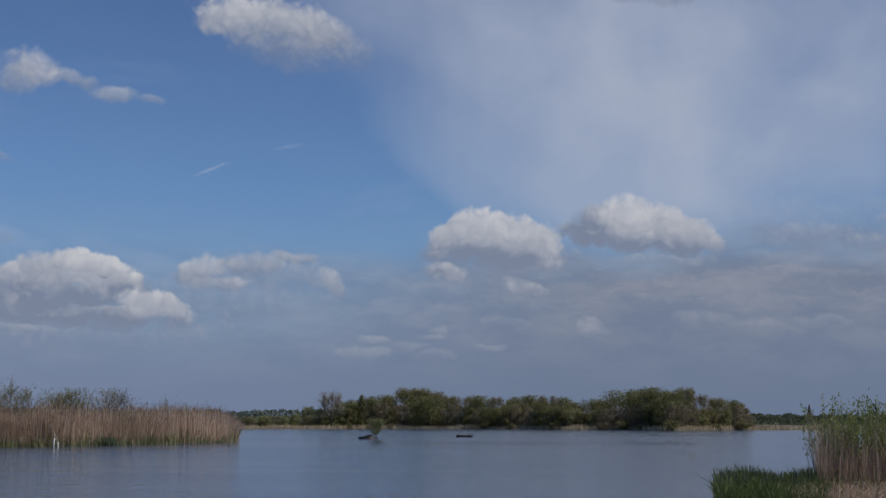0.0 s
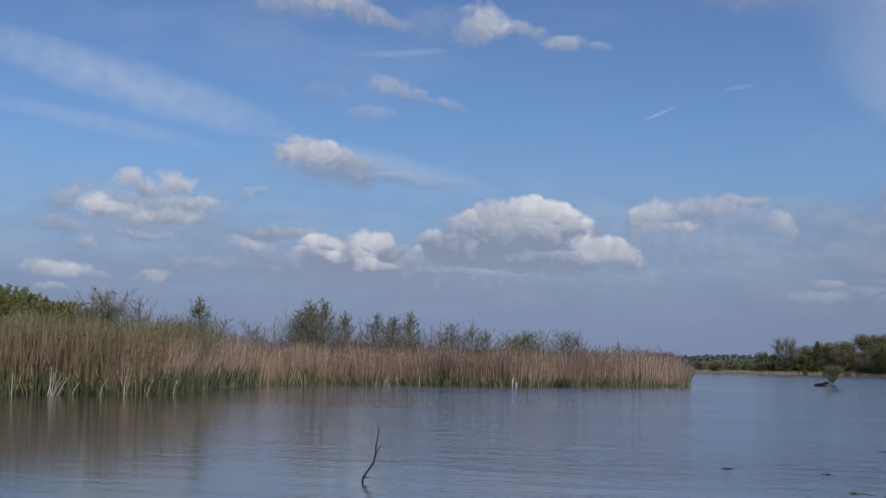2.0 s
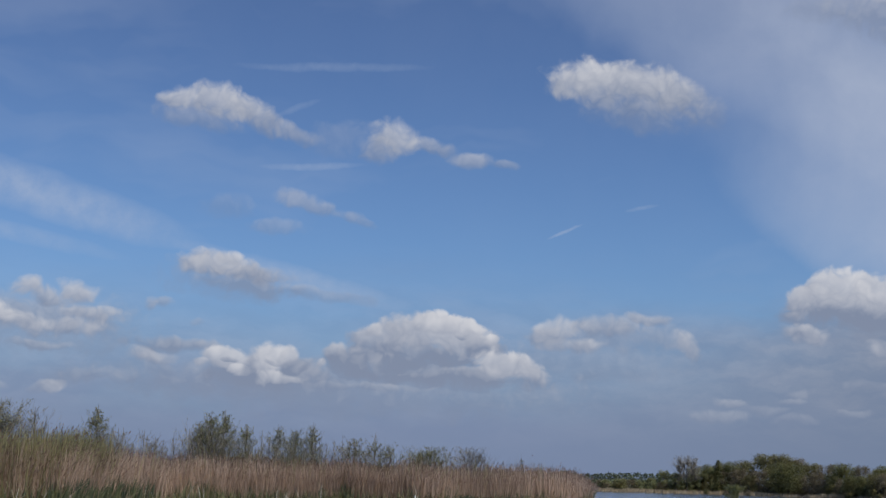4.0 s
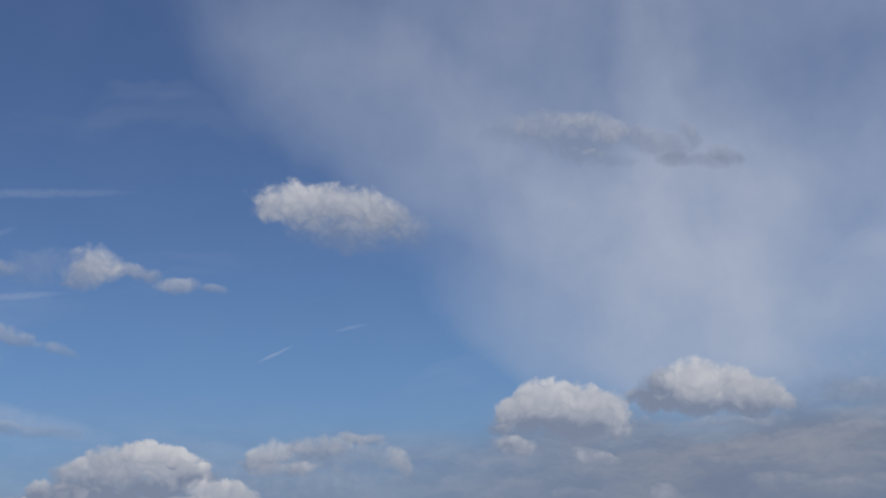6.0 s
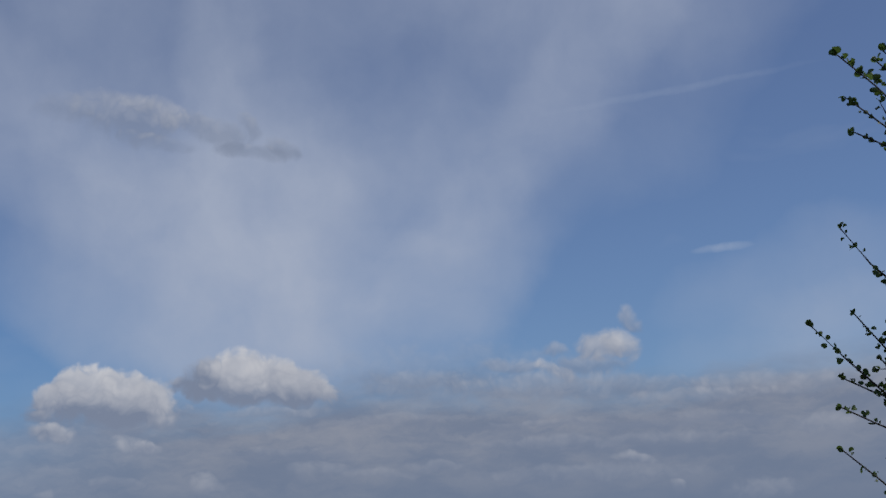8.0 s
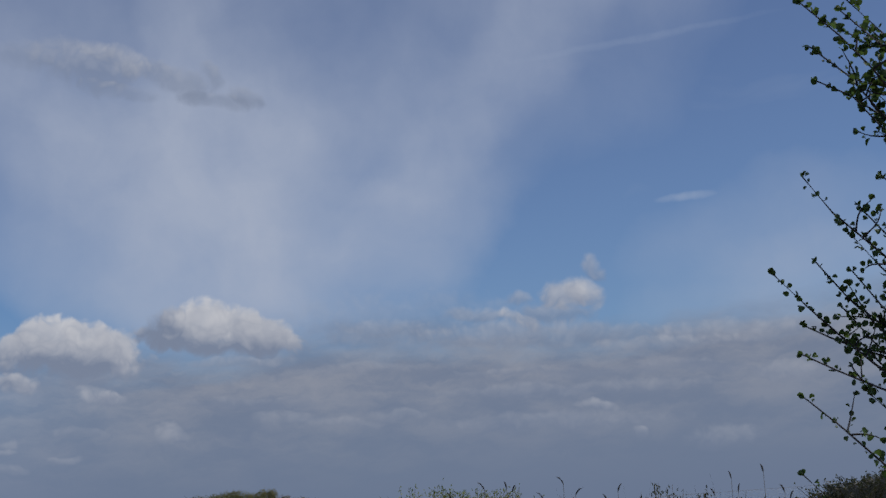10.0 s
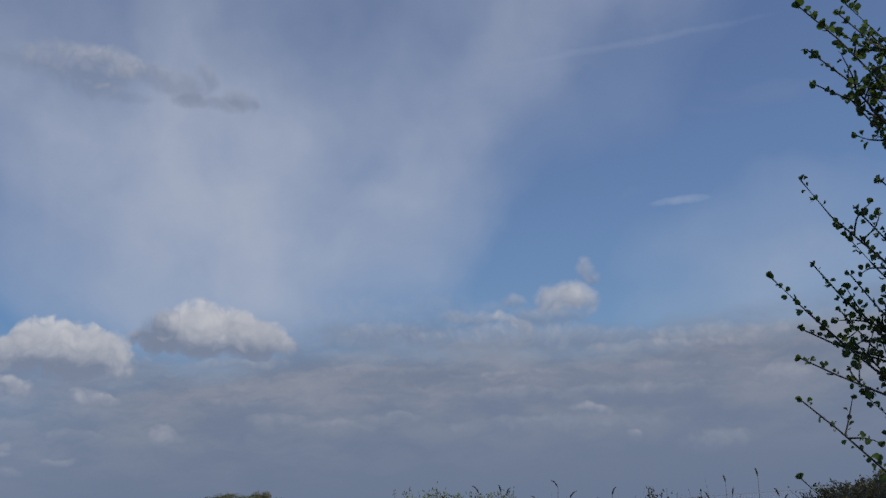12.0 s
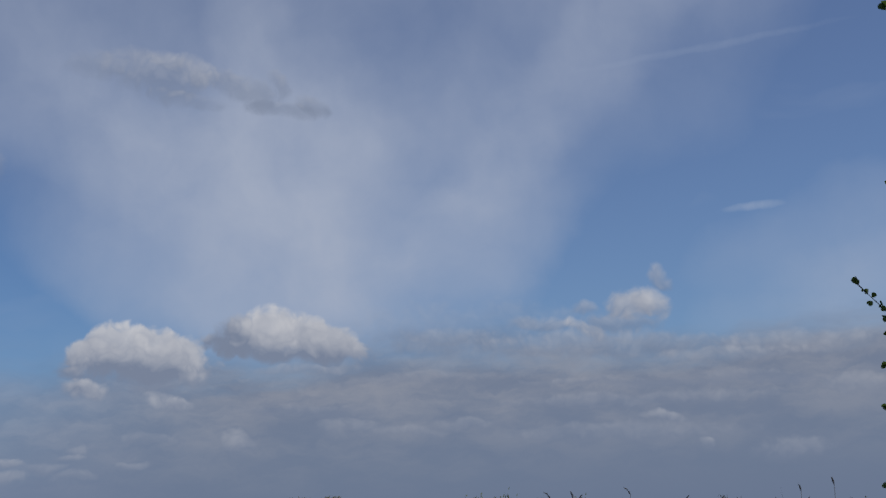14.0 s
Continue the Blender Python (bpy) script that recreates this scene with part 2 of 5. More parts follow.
puff(21.83, 6.71, 5.94, 0.54, -4, 0.45, 0.46, 1.00)
puff(28.78, 6.21, 3.30, 0.54, -3, 0.45, 0.50, 1.00)
puff(25.86, 6.01, 3.36, 0.31, -1, 0.40, 0.54, 1.00)
puff(26.88, 5.03, 2.66, 0.31, -7, 0.45, 0.14, 1.00)
puff(21.70, 5.20, 4.09, 0.20, -4, 0.35, 0.16, 1.00)
puff(30.56, 4.39, 1.29, 0.48, -5, 0.30, 0.50, 1.00)
puff(22.78, 4.44, 5.87, 0.31, -2, 0.30, 0.42, 1.20)
puff(21.54, 3.23, 4.97, 0.40, -2, 0.26, 0.44, 1.20)
puff(23.17, 3.74, 0.72, 0.22, -10, 0.50, 0.54, 0.90)
puff(24.79, 2.57, 0.31, 0.18, -50, 0.35, 0.48, 1.00)
puff(3.31, 5.57, 0.96, 0.28, -17, 0.55, 0.52, 0.70)
puff(6.22, 3.73, 0.71, 0.30, -44, 0.40, 0.48, 0.90)
puff(0.01, 6.20, 0.84, 0.30, -7, 0.50, 0.50, 0.80)
puff(-0.20, 3.77, 0.46, 0.24, -3, 0.35, 0.48, 0.90)
puff(2.54, 4.07, 1.07, 0.22, -6, 0.25, 0.42, 1.10)
puff(8.98, 6.54, 2.03, 0.18, -1, 0.30, 0.50, 1.00)
puff(12.94, 3.85, 1.59, 0.20, -6, 0.30, 0.45, 1.00)
puff(13.04, 5.87, 3.88, 0.23, -0, 0.25, 0.45, 1.10)
puff(27.92, 2.17, 1.75, 0.48, 1, 0.30, 0.44, 1.10)
puff(15.22, 3.93, 1.37, 0.23, -4, 0.25, 0.45, 1.00)
puff(9.59, 4.71, 3.60, 0.27, -3, 0.30, 0.18, 1.20)
# ice cloud high up: a broad sheet, a slanting arm and thin haze between them
film(6.74, 12.56, 5.86, 4.34, -3, 0.75)
film(8.02, 10.43, 3.48, 3.41, -3, 0.75)
film(4.78, 15.86, 8.10, 3.44, -2, 0.45)
film(-3.93, 19.43, 8.33, 2.75, -32, 0.42)
film(2.68, 23.90, 10.39, 4.27, -1, 0.34)
film(7.24, 21.24, 1.72, 5.92, 1, 0.30)
film(9.09, 16.09, 2.62, 3.67, 6, 0.30)
film(20.77, 17.52, 8.09, 1.69, 45, 0.30)
film(16.19, 11.45, 3.42, 1.91, 10, 0.42)
film(14.72, 12.93, 1.84, 0.50, -17, 0.25)
film(14.99, 18.16, 6.63, 7.49, -5, 0.30)
film(23.44, 23.60, 7.60, 3.68, -9, 0.34)
film(12.57, 9.47, 4.57, 1.80, -4, 0.30)
film(1.07, 10.52, 4.14, 1.36, -31, 0.25)
film(12.96, 27.58, 20.09, 4.38, -5, 0.16)
film(30.90, 10.09, 5.74, 2.68, 12, 0.34)
film(33.01, 7.61, 4.29, 1.99, -6, 0.38)
film(27.85, 6.80, 3.56, 1.13, -5, 0.20)
film(10.80, 13.42, 7.47, 5.78, -2, 0.25)
film(23.26, 18.61, 7.71, 4.32, 23, 0.26)
film(3.22, 19.91, 6.95, 3.51, -23, 0.22)
streak(-9.44, 10.09, 0.83, 0.08, 22, 0.9)
streak(-6.32, 11.09, 0.80, 0.09, 13, 0.5)
streak(26.43, 18.20, 6.03, 0.18, 4, 0.3)
streak(-31.2, 10.85, 7.6, 1.05, -14, 1.1)
streak(-20.51, 7.96, 5.22, 0.55, -13, 0.85)
streak(-32.22, 9.21, 5.35, 0.41, -9, 0.6)
streak(27.48, 11.75, 1.32, 0.21, 1, 0.95)
streak(-19.90, 12.46, 2.31, 0.18, 4, 0.6)
streak(-19.23, 16.46, 4.34, 0.21, 2, 0.4)
streak(-20.64, 14.75, 1.07, 0.16, 25, 0.35)
streak(-12.79, 6.62, 3.13, 0.46, -16, 0.3)
for _ in range(16):  # the rest of the sky, behind and overhead
    a, e, w = random.uniform(50, 310), random.uniform(5, 40), random.uniform(2.5, 5)
    a = a - 360 if a > 180 else a
    puff(a, e - 0.5, w * 1.2, 0.9, 0, 0.90, 0.35, 0.5)
    puff(a - w * 0.4, e, w * 0.5, 1.1, 0, 0.95, 0.75, 0.4)
    puff(a + w * 0.3, e + 0.2, w * 0.6, 1.4, 0, 0.95, 0.80, 0.4)

world = bpy.data.worlds.new("sky")
scene.world = world
world.use_nodes = True
world.node_tree.nodes.clear()


def puff_group(rows):
    """A few lumps of cloud as a node group: it adds their light and narrows the gap through which the sky shows."""
    tree = bpy.data.node_groups.new("puffs", "ShaderNodeTree")
    tree.interface.new_socket("Point", in_out="INPUT", socket_type="NodeSocketVector")
    for name in ("Rim", "Grain", "Light", "Gap"):
        tree.interface.new_socket(name, in_out="INPUT", socket_type="NodeSocketFloat")
    for name in ("Light", "Gap"):
        tree.interface.new_socket(name, in_out="OUTPUT", socket_type="NodeSocketFloat")
    n = Net(tree)
    point, rim, grain, light, gap = list(n.add("NodeGroupInput").outputs)[:5]
    for az, el, wide, tall, tilt, cover, tone, soft in rows:
        wide, tall = wide * 1.14, tall * 1.14
        hide = n.step(n.math("SUBTRACT", rim, n.oval(point, az, el, wide, tall, tilt)), -1.0, min(soft * 1.9, 1.05) - 1.0, 0.0, cover)
        lit = n.vec("DOT_PRODUCT", point, (0.12 / wide, 0.34 / tall, 0.86 * tone - 0.17 - 0.12 * az / wide - 0.34 * el / tall))
        lit = n.math("MULTIPLY_ADD", grain, 0.55, lit)
        light = n.math("MULTIPLY_ADD", hide, n.math("SUBTRACT", lit, light), light)
        gap = n.math("MULTIPLY", gap, n.math("SUBTRACT", 1.0, hide))
    result = n.add("NodeGroupOutput")
    n.put(result.inputs[0], light)
    n.put(result.inputs[1], gap)
    return tree


def build_sky(tree):
    n = Net(tree)
    way = n.add("ShaderNodeTexCoord").outputs["Generated"]
    xyz = n.add("ShaderNodeSeparateXYZ")
    n.put(xyz.inputs[0], way)
    az = n.math("MULTIPLY", n.math("ARCTAN2", xyz.outputs[0], xyz.outputs[1]), 57.29578)
    el = n.math("MULTIPLY", n.math("ARCSINE", xyz.outputs[2]), 57.29578)
    joined = n.add("ShaderNodeCombineXYZ")
    n.put(joined.inputs[0], az)
    n.put(joined.inputs[1], el)
    point = joined.outputs[0]

    def bent(size, amount, detail=3.0):
        shift = n.vec("SUBTRACT", n.noise(point, size, detail, 0.55, "Color"), (0.5, 0.5, 0.5))
        return n.vec("MULTIPLY_ADD", shift, (amount, amount, 0.0), point)

    clear = n.add("ShaderNodeTexSky")
    clear.sky_type, clear.sun_disc = "NISHITA", False
    clear.sun_elevation, clear.sun_rotation = radians(SUN_EL), radians(SUN_AZ)
    clear.air_density, clear.dust_density, clear.ozone_density = 1.0, 0.6, 2.0
    blue = n.mix(1.0, clear.outputs[0], SKY_TINT, "MULTIPLY")
    blue = n.mix(n.step(el, 6.5, 22.0, 0.0, 0.75), blue, n.mix(1.0, clear.outputs[0], SKY_DEEP, "MULTIPLY"))
    # ice cloud high up
    drawn = bent(0.16, 3.4, 5.0)
    drawn_1, ice = n.vec("ADD", drawn, (0.0, 0.0, 1.0)), 0.0
    for az0, el0, wide, tall, tilt, weight in FILMS:
        ice = n.math("ADD", ice, n.step(n.oval(drawn_1, az0, el0, wide * 1.5, tall * 1.5, tilt), -0.10, 1.0, weight * 0.85, 0.0))
    combed = n.noise(n.vec("MULTIPLY", bent(0.3, 2.0, 4.0), (0.34, 0.10, 0.0)), 1.0, 5.0, 0.55)
    mottled = n.noise(drawn, 0.35, 5.0, 0.55)
    ice = n.math("MULTIPLY", n.math("SUBTRACT", 1.08, n.math("POWER", 2.718, n.math("MULTIPLY", ice, -1.25))), n.math("MULTIPLY_ADD", combed, 0.28, n.math("MULTIPLY_ADD", mottled, 0.55, 0.54)), clamp=True)
    thin = n.step(n.noise(n.vec("MULTIPLY", bent(0.25, 2.5), (0.05, 0.20, 0.0)), 1.0, 4.0, 0.55), 0.40, 0.78, 0.0, 0.26)
    ice = n.math("MAXIMUM", n.math("MAXIMUM", ice, thin), n.step(az, 10.0, 20.0, 0.0, 0.16))
    colour = n.mix(n.math("MULTIPLY", ice, 0.9), blue, VEIL)
    # haze and a low sheet of grey cloud, higher and thicker towards the east
    wide = n.vec("MULTIPLY", bent(0.5, 1.2), (0.10, 0.42, 0.0))
    band = n.noise(wide, 1.0, 5.0, 0.55)
    rough_el = n.math("MULTIPLY_ADD", band, -4.0, n.math("ADD", el, 2.0))
    rise = n.step(az, -14.0, 8.0, 0.0, 1.0)
    sheet_w = n.step(rough_el, 1.5, 9.5, 1.0, 0.0)
    sheet_e = n.step(rough_el, 5.6, 7.9, 1.0, 0.0)
    sheet = n.math("MULTIPLY_ADD", n.math("SUBTRACT", sheet_e, sheet_w), rise, sheet_w)
    ragged = n.noise(n.vec("MULTIPLY", bent(0.9, 0.9, 4.0), (0.28, 0.85, 0.0)), 1.0, 6.0, 0.6)
    grey = n.mix(rise, n.mix(n.step(ragged, 0.33, 0.72), WEST_DARK, WEST_LIGHT), n.mix(n.step(ragged, 0.33, 0.72), SHEET_DARK, SHEET_LIGHT))
    low = n.mix(n.step(el, 0.3, 6.5), n.mix(rise, WEST_HORIZON, HORIZON), grey)
    colour = n.mix(n.math("MULTIPLY", sheet, 0.93), colour, low)
    # vapour trails and combed streaks
    strand = bent(0.8, 0.35, 4.0)
    streaks = 0.0
    for row in STREAKS:
        streaks = n.math("ADD", n.trail(strand, *row), streaks)
    streaks = n.math("MULTIPLY", streaks, n.math("MULTIPLY_ADD", n.noise(point, 1.2, 4.0, 0.6), 1.2, 0.0), clamp=True)
    colour = n.mix(n.math("MULTIPLY", streaks, 0.70), colour, STREAK)
    # clouds, lump over lump, brighter towards the sun
    curl = n.vec("SUBTRACT", n.noise(point, 0.8, 2.0, 0.45, "Color"), (0.5, 0.5, 0.5))
    moved = n.vec("MULTIPLY_ADD", curl, (0.8, 0.7, 0.0), point)
    knobs = n.math("ABSOLUTE", n.math("MULTIPLY_ADD", n.noise(moved, 1.5, 2.0, 0.45), 2.0, -1.0))
    torn = n.math("MULTIPLY_ADD", n.noise(moved, 1.0, 5.0, 0.55), 1.6, -0.80)
    rim = n.math("MULTIPLY_ADD", knobs, 0.55, n.math("ADD", torn, -0.02))
    grain = n.math("MULTIPLY_ADD", knobs, 0.7, n.math("MULTIPLY_ADD", n.noise(moved, 1.4, 4.0, 0.5), 0.7, -0.50))
    third = n.add("ShaderNodeCombineXYZ")  # the third axis is 1; it waits for rim and grain, which keeps the order of the nodes
    n.put(third.inputs[2], n.math("MULTIPLY_ADD", n.math("ADD", rim, grain), 1e-6, 1.0))
    moved_1, light, gap = n.vec("ADD", moved, third.outputs[0]), 0.0, 1.0
    for k in range(0, len(PUFFS), 20):
        batch = n.add("ShaderNodeGroup")
        batch.node_tree = puff_group(PUFFS[k:k + 20])
        for i, value in enumerate((moved_1, rim, grain, light, gap)):
            n.put(batch.inputs[i], value)
        light, gap = batch.outputs
    body = n.mix(light, (0.0, 0.0, 0.0), tuple(a - b for a, b in zip(CLOUD_LIT, CLOUD_SHADE)))
    colour = n.mix(1.0, n.mix(gap, CLOUD_SHADE, colour), body, "ADD")
    shell = n.add("ShaderNodeBackground")
    n.put(shell.inputs["Color"], colour)
    shell.inputs["Strength"].default_value = SKY_STRENGTH
    n.put(n.add("ShaderNodeOutputWorld").inputs["Surface"], shell.outputs[0])


SKY_STRENGTH = 0.10
SKY_TINT, SKY_DEEP = (0.425, 0.605, 0.855), (0.29, 0.42, 0.65)
HORIZON, WEST_HORIZON = (1.44, 1.86, 2.88), (1.66, 2.12, 3.36)
WEST_DARK, WEST_LIGHT = (1.75, 2.25, 3.5), (2.65, 3.05, 4.2)
SHEET_DARK, SHEET_LIGHT = (1.72, 2.06, 2.92), (2.75, 2.9, 3.48)
VEIL, STREAK = (3.95, 4.45, 5.6), (3.4, 4.1, 5.5)
CLOUD_LIT, CLOUD_SHADE = (5.9, 5.95, 6.3), (1.95, 2.35, 3.3)
build_sky(world.node_tree)


# ---- materials ----
def material(name, low, high, rough=0.8, scale=3.0, bump=0.0, random_by="", translucent=0.0, spread=0.35, specular=0.3):
    """A matt natural surface between two colours, with grain at two scales and a difference from piece to piece."""
    mat = bpy.data.materials.new(name)
    mat.use_nodes = True
    tree = mat.node_tree
    tree.nodes.clear()
    n = Net(tree)
    spot = n.add("ShaderNodeTexCoord").outputs["Object"]
    coarse, fine = n.noise(spot, scale, 4.0, 0.6), n.noise(spot, scale * 9, 3.0, 0.6)
    value = n.math("MULTIPLY_ADD", fine, 0.35, n.math("MULTIPLY_ADD", coarse, 0.65, 0.0))
    value = n.step(value, 0.28, 0.72)
    if random_by:
        chance = (n.add("ShaderNodeNewGeometry").outputs["Random Per Island"] if random_by == "island"
                  else n.add("ShaderNodeObjectInfo").outputs["Random"])
        value = n.math("MULTIPLY_ADD", n.math("SUBTRACT", chance, 0.5), spread * 2, value, clamp=True)
    colour = n.mix(value, low, high)
    shade = n.add("ShaderNodeBsdfPrincipled")
    n.put(shade.inputs["Base Color"], colour)
    shade.inputs["Roughness"].default_value = rough
    shade.inputs["Specular IOR Level"].default_value = specular
    if bump:
        relief = n.add("ShaderNodeBump")
        n.put(relief.inputs["Height"], fine)
        relief.inputs["Strength"].default_value, relief.inputs["Distance"].default_value = 0.8, bump
        n.put(shade.inputs["Normal"], relief.outputs[0])
    surface = shade.outputs[0]
    if translucent:
        glow = n.add("ShaderNodeBsdfTranslucent")
        n.put(glow.inputs["Color"], n.mix(0.5, colour, tuple(min(1, c * 1.6) for c in high)))
        both = n.add("ShaderNodeMixShader")
        both.inputs[0].default_value = translucent
        n.put(both.inputs[1], surface)
        n.put(both.inputs[2], glow.outputs[0])
        surface = both.outputs[0]
    n.put(n.add("ShaderNodeOutputMaterial").inputs["Surface"], surface)
    return mat


def water_material():
    mat = bpy.data.materials.new("lake_water")
    mat.use_nodes = True
    tree = mat.node_tree
    tree.nodes.clear()
    n = Net(tree)
    spot = n.add("ShaderNodeTexCoord").outputs["Object"]
    ripple = n.noise(n.vec("MULTIPLY", spot, (1.0, 1.5, 1.0)), 3.2, 3.0, 0.6, warp=0.4)
    chop = n.noise(n.vec("MULTIPLY", spot, (0.45, 1.1, 1.0)), 1.1, 3.0, 0.55)
    swash = n.noise(n.vec("MULTIPLY", spot, (0.10, 0.30, 1.0)), 1.0, 3.0, 0.55)
    calm = n.noise(n.vec("MULTIPLY", spot, (0.012, 0.045, 1.0)), 1.0, 5.0, 0.65, warp=0.8)
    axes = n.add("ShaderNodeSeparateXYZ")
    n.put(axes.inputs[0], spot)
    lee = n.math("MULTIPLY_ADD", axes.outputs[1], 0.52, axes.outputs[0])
    open_water = n.step(n.math("MULTIPLY_ADD", n.noise(n.vec("MULTIPLY", spot, (0.04, 0.12, 1.0)), 1.0, 4.0, 0.6), 12.0, lee), 2.0, 26.0)  # calmer in the lee of the reeds, where a browner base paints their reflection
    height = n.math("MULTIPLY_ADD", swash, 1.6, n.math("MULTIPLY_ADD", chop, 2.0, ripple))
    relief = n.add("ShaderNodeBump")
    n.put(relief.inputs["Height"], height)
    n.put(relief.inputs["Strength"], n.math("MULTIPLY", n.step(calm, 0.36, 0.62, 0.22, 1.1), n.math("MULTIPLY_ADD", open_water, 0.90, 0.10)))
    relief.inputs["Distance"].default_value = 0.040
    shade = n.add("ShaderNodeBsdfPrincipled")
    # reflections put into the base colour: brown of the reeds, blue of the sky
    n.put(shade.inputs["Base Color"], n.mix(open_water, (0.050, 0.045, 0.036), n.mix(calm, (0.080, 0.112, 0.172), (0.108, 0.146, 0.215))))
    shade.inputs["Roughness"].default_value, shade.inputs["IOR"].default_value = 0.09, 1.333
    n.put(shade.inputs["Normal"], relief.outputs[0])
    n.put(n.add("ShaderNodeOutputMaterial").inputs["Surface"], shade.outputs[0])
    return mat


WATER = water_material()
SOIL = material("marsh_soil", (0.055, 0.045, 0.030), (0.17, 0.13, 0.085), 0.95, 0.6, 0.03)
REED = material("dry_reed", (0.25, 0.175, 0.125), (0.60, 0.45, 0.335), 0.75, 0.08, 0, "island", 0.25, 0.36)
PLUME = material("reed_plume", (0.15, 0.095, 0.070), (0.34, 0.23, 0.17), 0.9, 0.1, 0, "island", 0.3, 0.4)
PALE_STALK = material("bleached_stalk", (0.45, 0.40, 0.30), (0.75, 0.70, 0.58), 0.7, 4.0, 0, "island")
GREEN_REED = material("young_reed", (0.15, 0.135, 0.06), (0.42, 0.38, 0.19), 0.7, 0.1, 0, "island", 0.3, 0.4)
STRAW = material("pale_straw_reed", (0.32, 0.25, 0.155), (0.56, 0.47, 0.32), 0.8, 0.05, 0, "island", 0.2, 0.4)
YOUNG_SEDGE = material("young_sedge_blade", (0.075, 0.085, 0.035), (0.25, 0.255, 0.115), 0.6, 0.2, 0, "island", 0.25, 0.45)
SEDGE = material("sedge_blade", (0.040, 0.058, 0.038), (0.15, 0.175, 0.095), 0.55, 0.2, 0, "island", 0.25, 0.45)
GRASS = material("bank_grass", (0.04, 0.065, 0.018), (0.135, 0.165, 0.05), 0.7, 0.3, 0, "island", 0.3, 0.4)
BARK = material("grey_brown_bark", (0.035, 0.030, 0.024), (0.11, 0.095, 0.08), 0.9, 4.0, 0.01)
TWIG = material("bare_twig", (0.14, 0.125, 0.10), (0.31, 0.28, 0.22), 0.85, 3.0, 0, "island")
SPRING_LEAF = material("spring_leaf", (0.15, 0.16, 0.07), (0.36, 0.36, 0.16), 0.6, 0.5, 0, "island", 0.35, 0.4)
WOOD_LEAF = material("woodland_leaf", (0.105, 0.108, 0.042), (0.25, 0.245, 0.10), 0.7, 0.12, 0, "island", 0.42, 0.35)
WILLOW_HILL = material("willow_bush_leaf", (0.16, 0.17, 0.06), (0.38, 0.38, 0.15), 0.7, 0.3, 0, "island", 0.4, 0.4)
BUSH_LEAF = material("hawthorn_leaf", (0.035, 0.042, 0.018), (0.11, 0.115, 0.045), 0.7, 0.3, 0, "island", 0.3, 0.4)
OLIVE_LEAF = material("olive_leaf", (0.125, 0.12, 0.05), (0.29, 0.265, 0.12), 0.7, 0.12, 0, "island", 0.42, 0.35)
BROWN_LEAF = material("budding_twig_leaf", (0.13, 0.105, 0.065), (0.27, 0.225, 0.135), 0.8, 0.12, 0, "island", 0.35, 0.35)
FAR_LEAF = material("far_wood_leaf", (0.095, 0.115, 0.070), (0.16, 0.185, 0.110), 0.9, 0.05, 0, "island", 0.15, 0.2)
WILLOW_LEAF = material("willow_leaf", (0.13, 0.16, 0.045), (0.33, 0.37, 0.12), 0.55, 0.8, 0, "island", 0.4, 0.4)
ALDER_LEAF = material("alder_leaf", (0.030, 0.058, 0.012), (0.085, 0.140, 0.030), 0.42, 18.0, 0.001, "object", 0.42, 0.35, 0.45)
ALDER_FOLIAGE = material("alder_foliage", (0.030, 0.058, 0.012), (0.085, 0.140, 0.030), 0.42, 18.0, 0.001, "island", 0.42, 0.35, 0.45)
ALDER_BARK = material("alder_twig_bark", (0.030, 0.026, 0.024), (0.085, 0.075, 0.070), 0.8, 30.0, 0.001)
WET_WOOD = material("wet_dark_wood", (0.010, 0.009, 0.008), (0.035, 0.030, 0.025), 0.5, 8.0, 0.004)
PAD_LEAF = material("floating_weed", (0.09, 0.095, 0.034), (0.21, 0.20, 0.075), 0.45, 6.0, 0.002)
WHITE_WOOD = material("white_peeled_wood", (0.62, 0.60, 0.54), (0.85, 0.83, 0.78), 0.7, 9.0, 0.004)
SLATE = material("dark_slate", (0.018, 0.020, 0.025), (0.045, 0.048, 0.055), 0.6, 1.5, 0.01)
FAR_STONE = material("far_brick", (0.12, 0.085, 0.07), (0.22, 0.16, 0.13), 0.9, 0.8, 0.01)


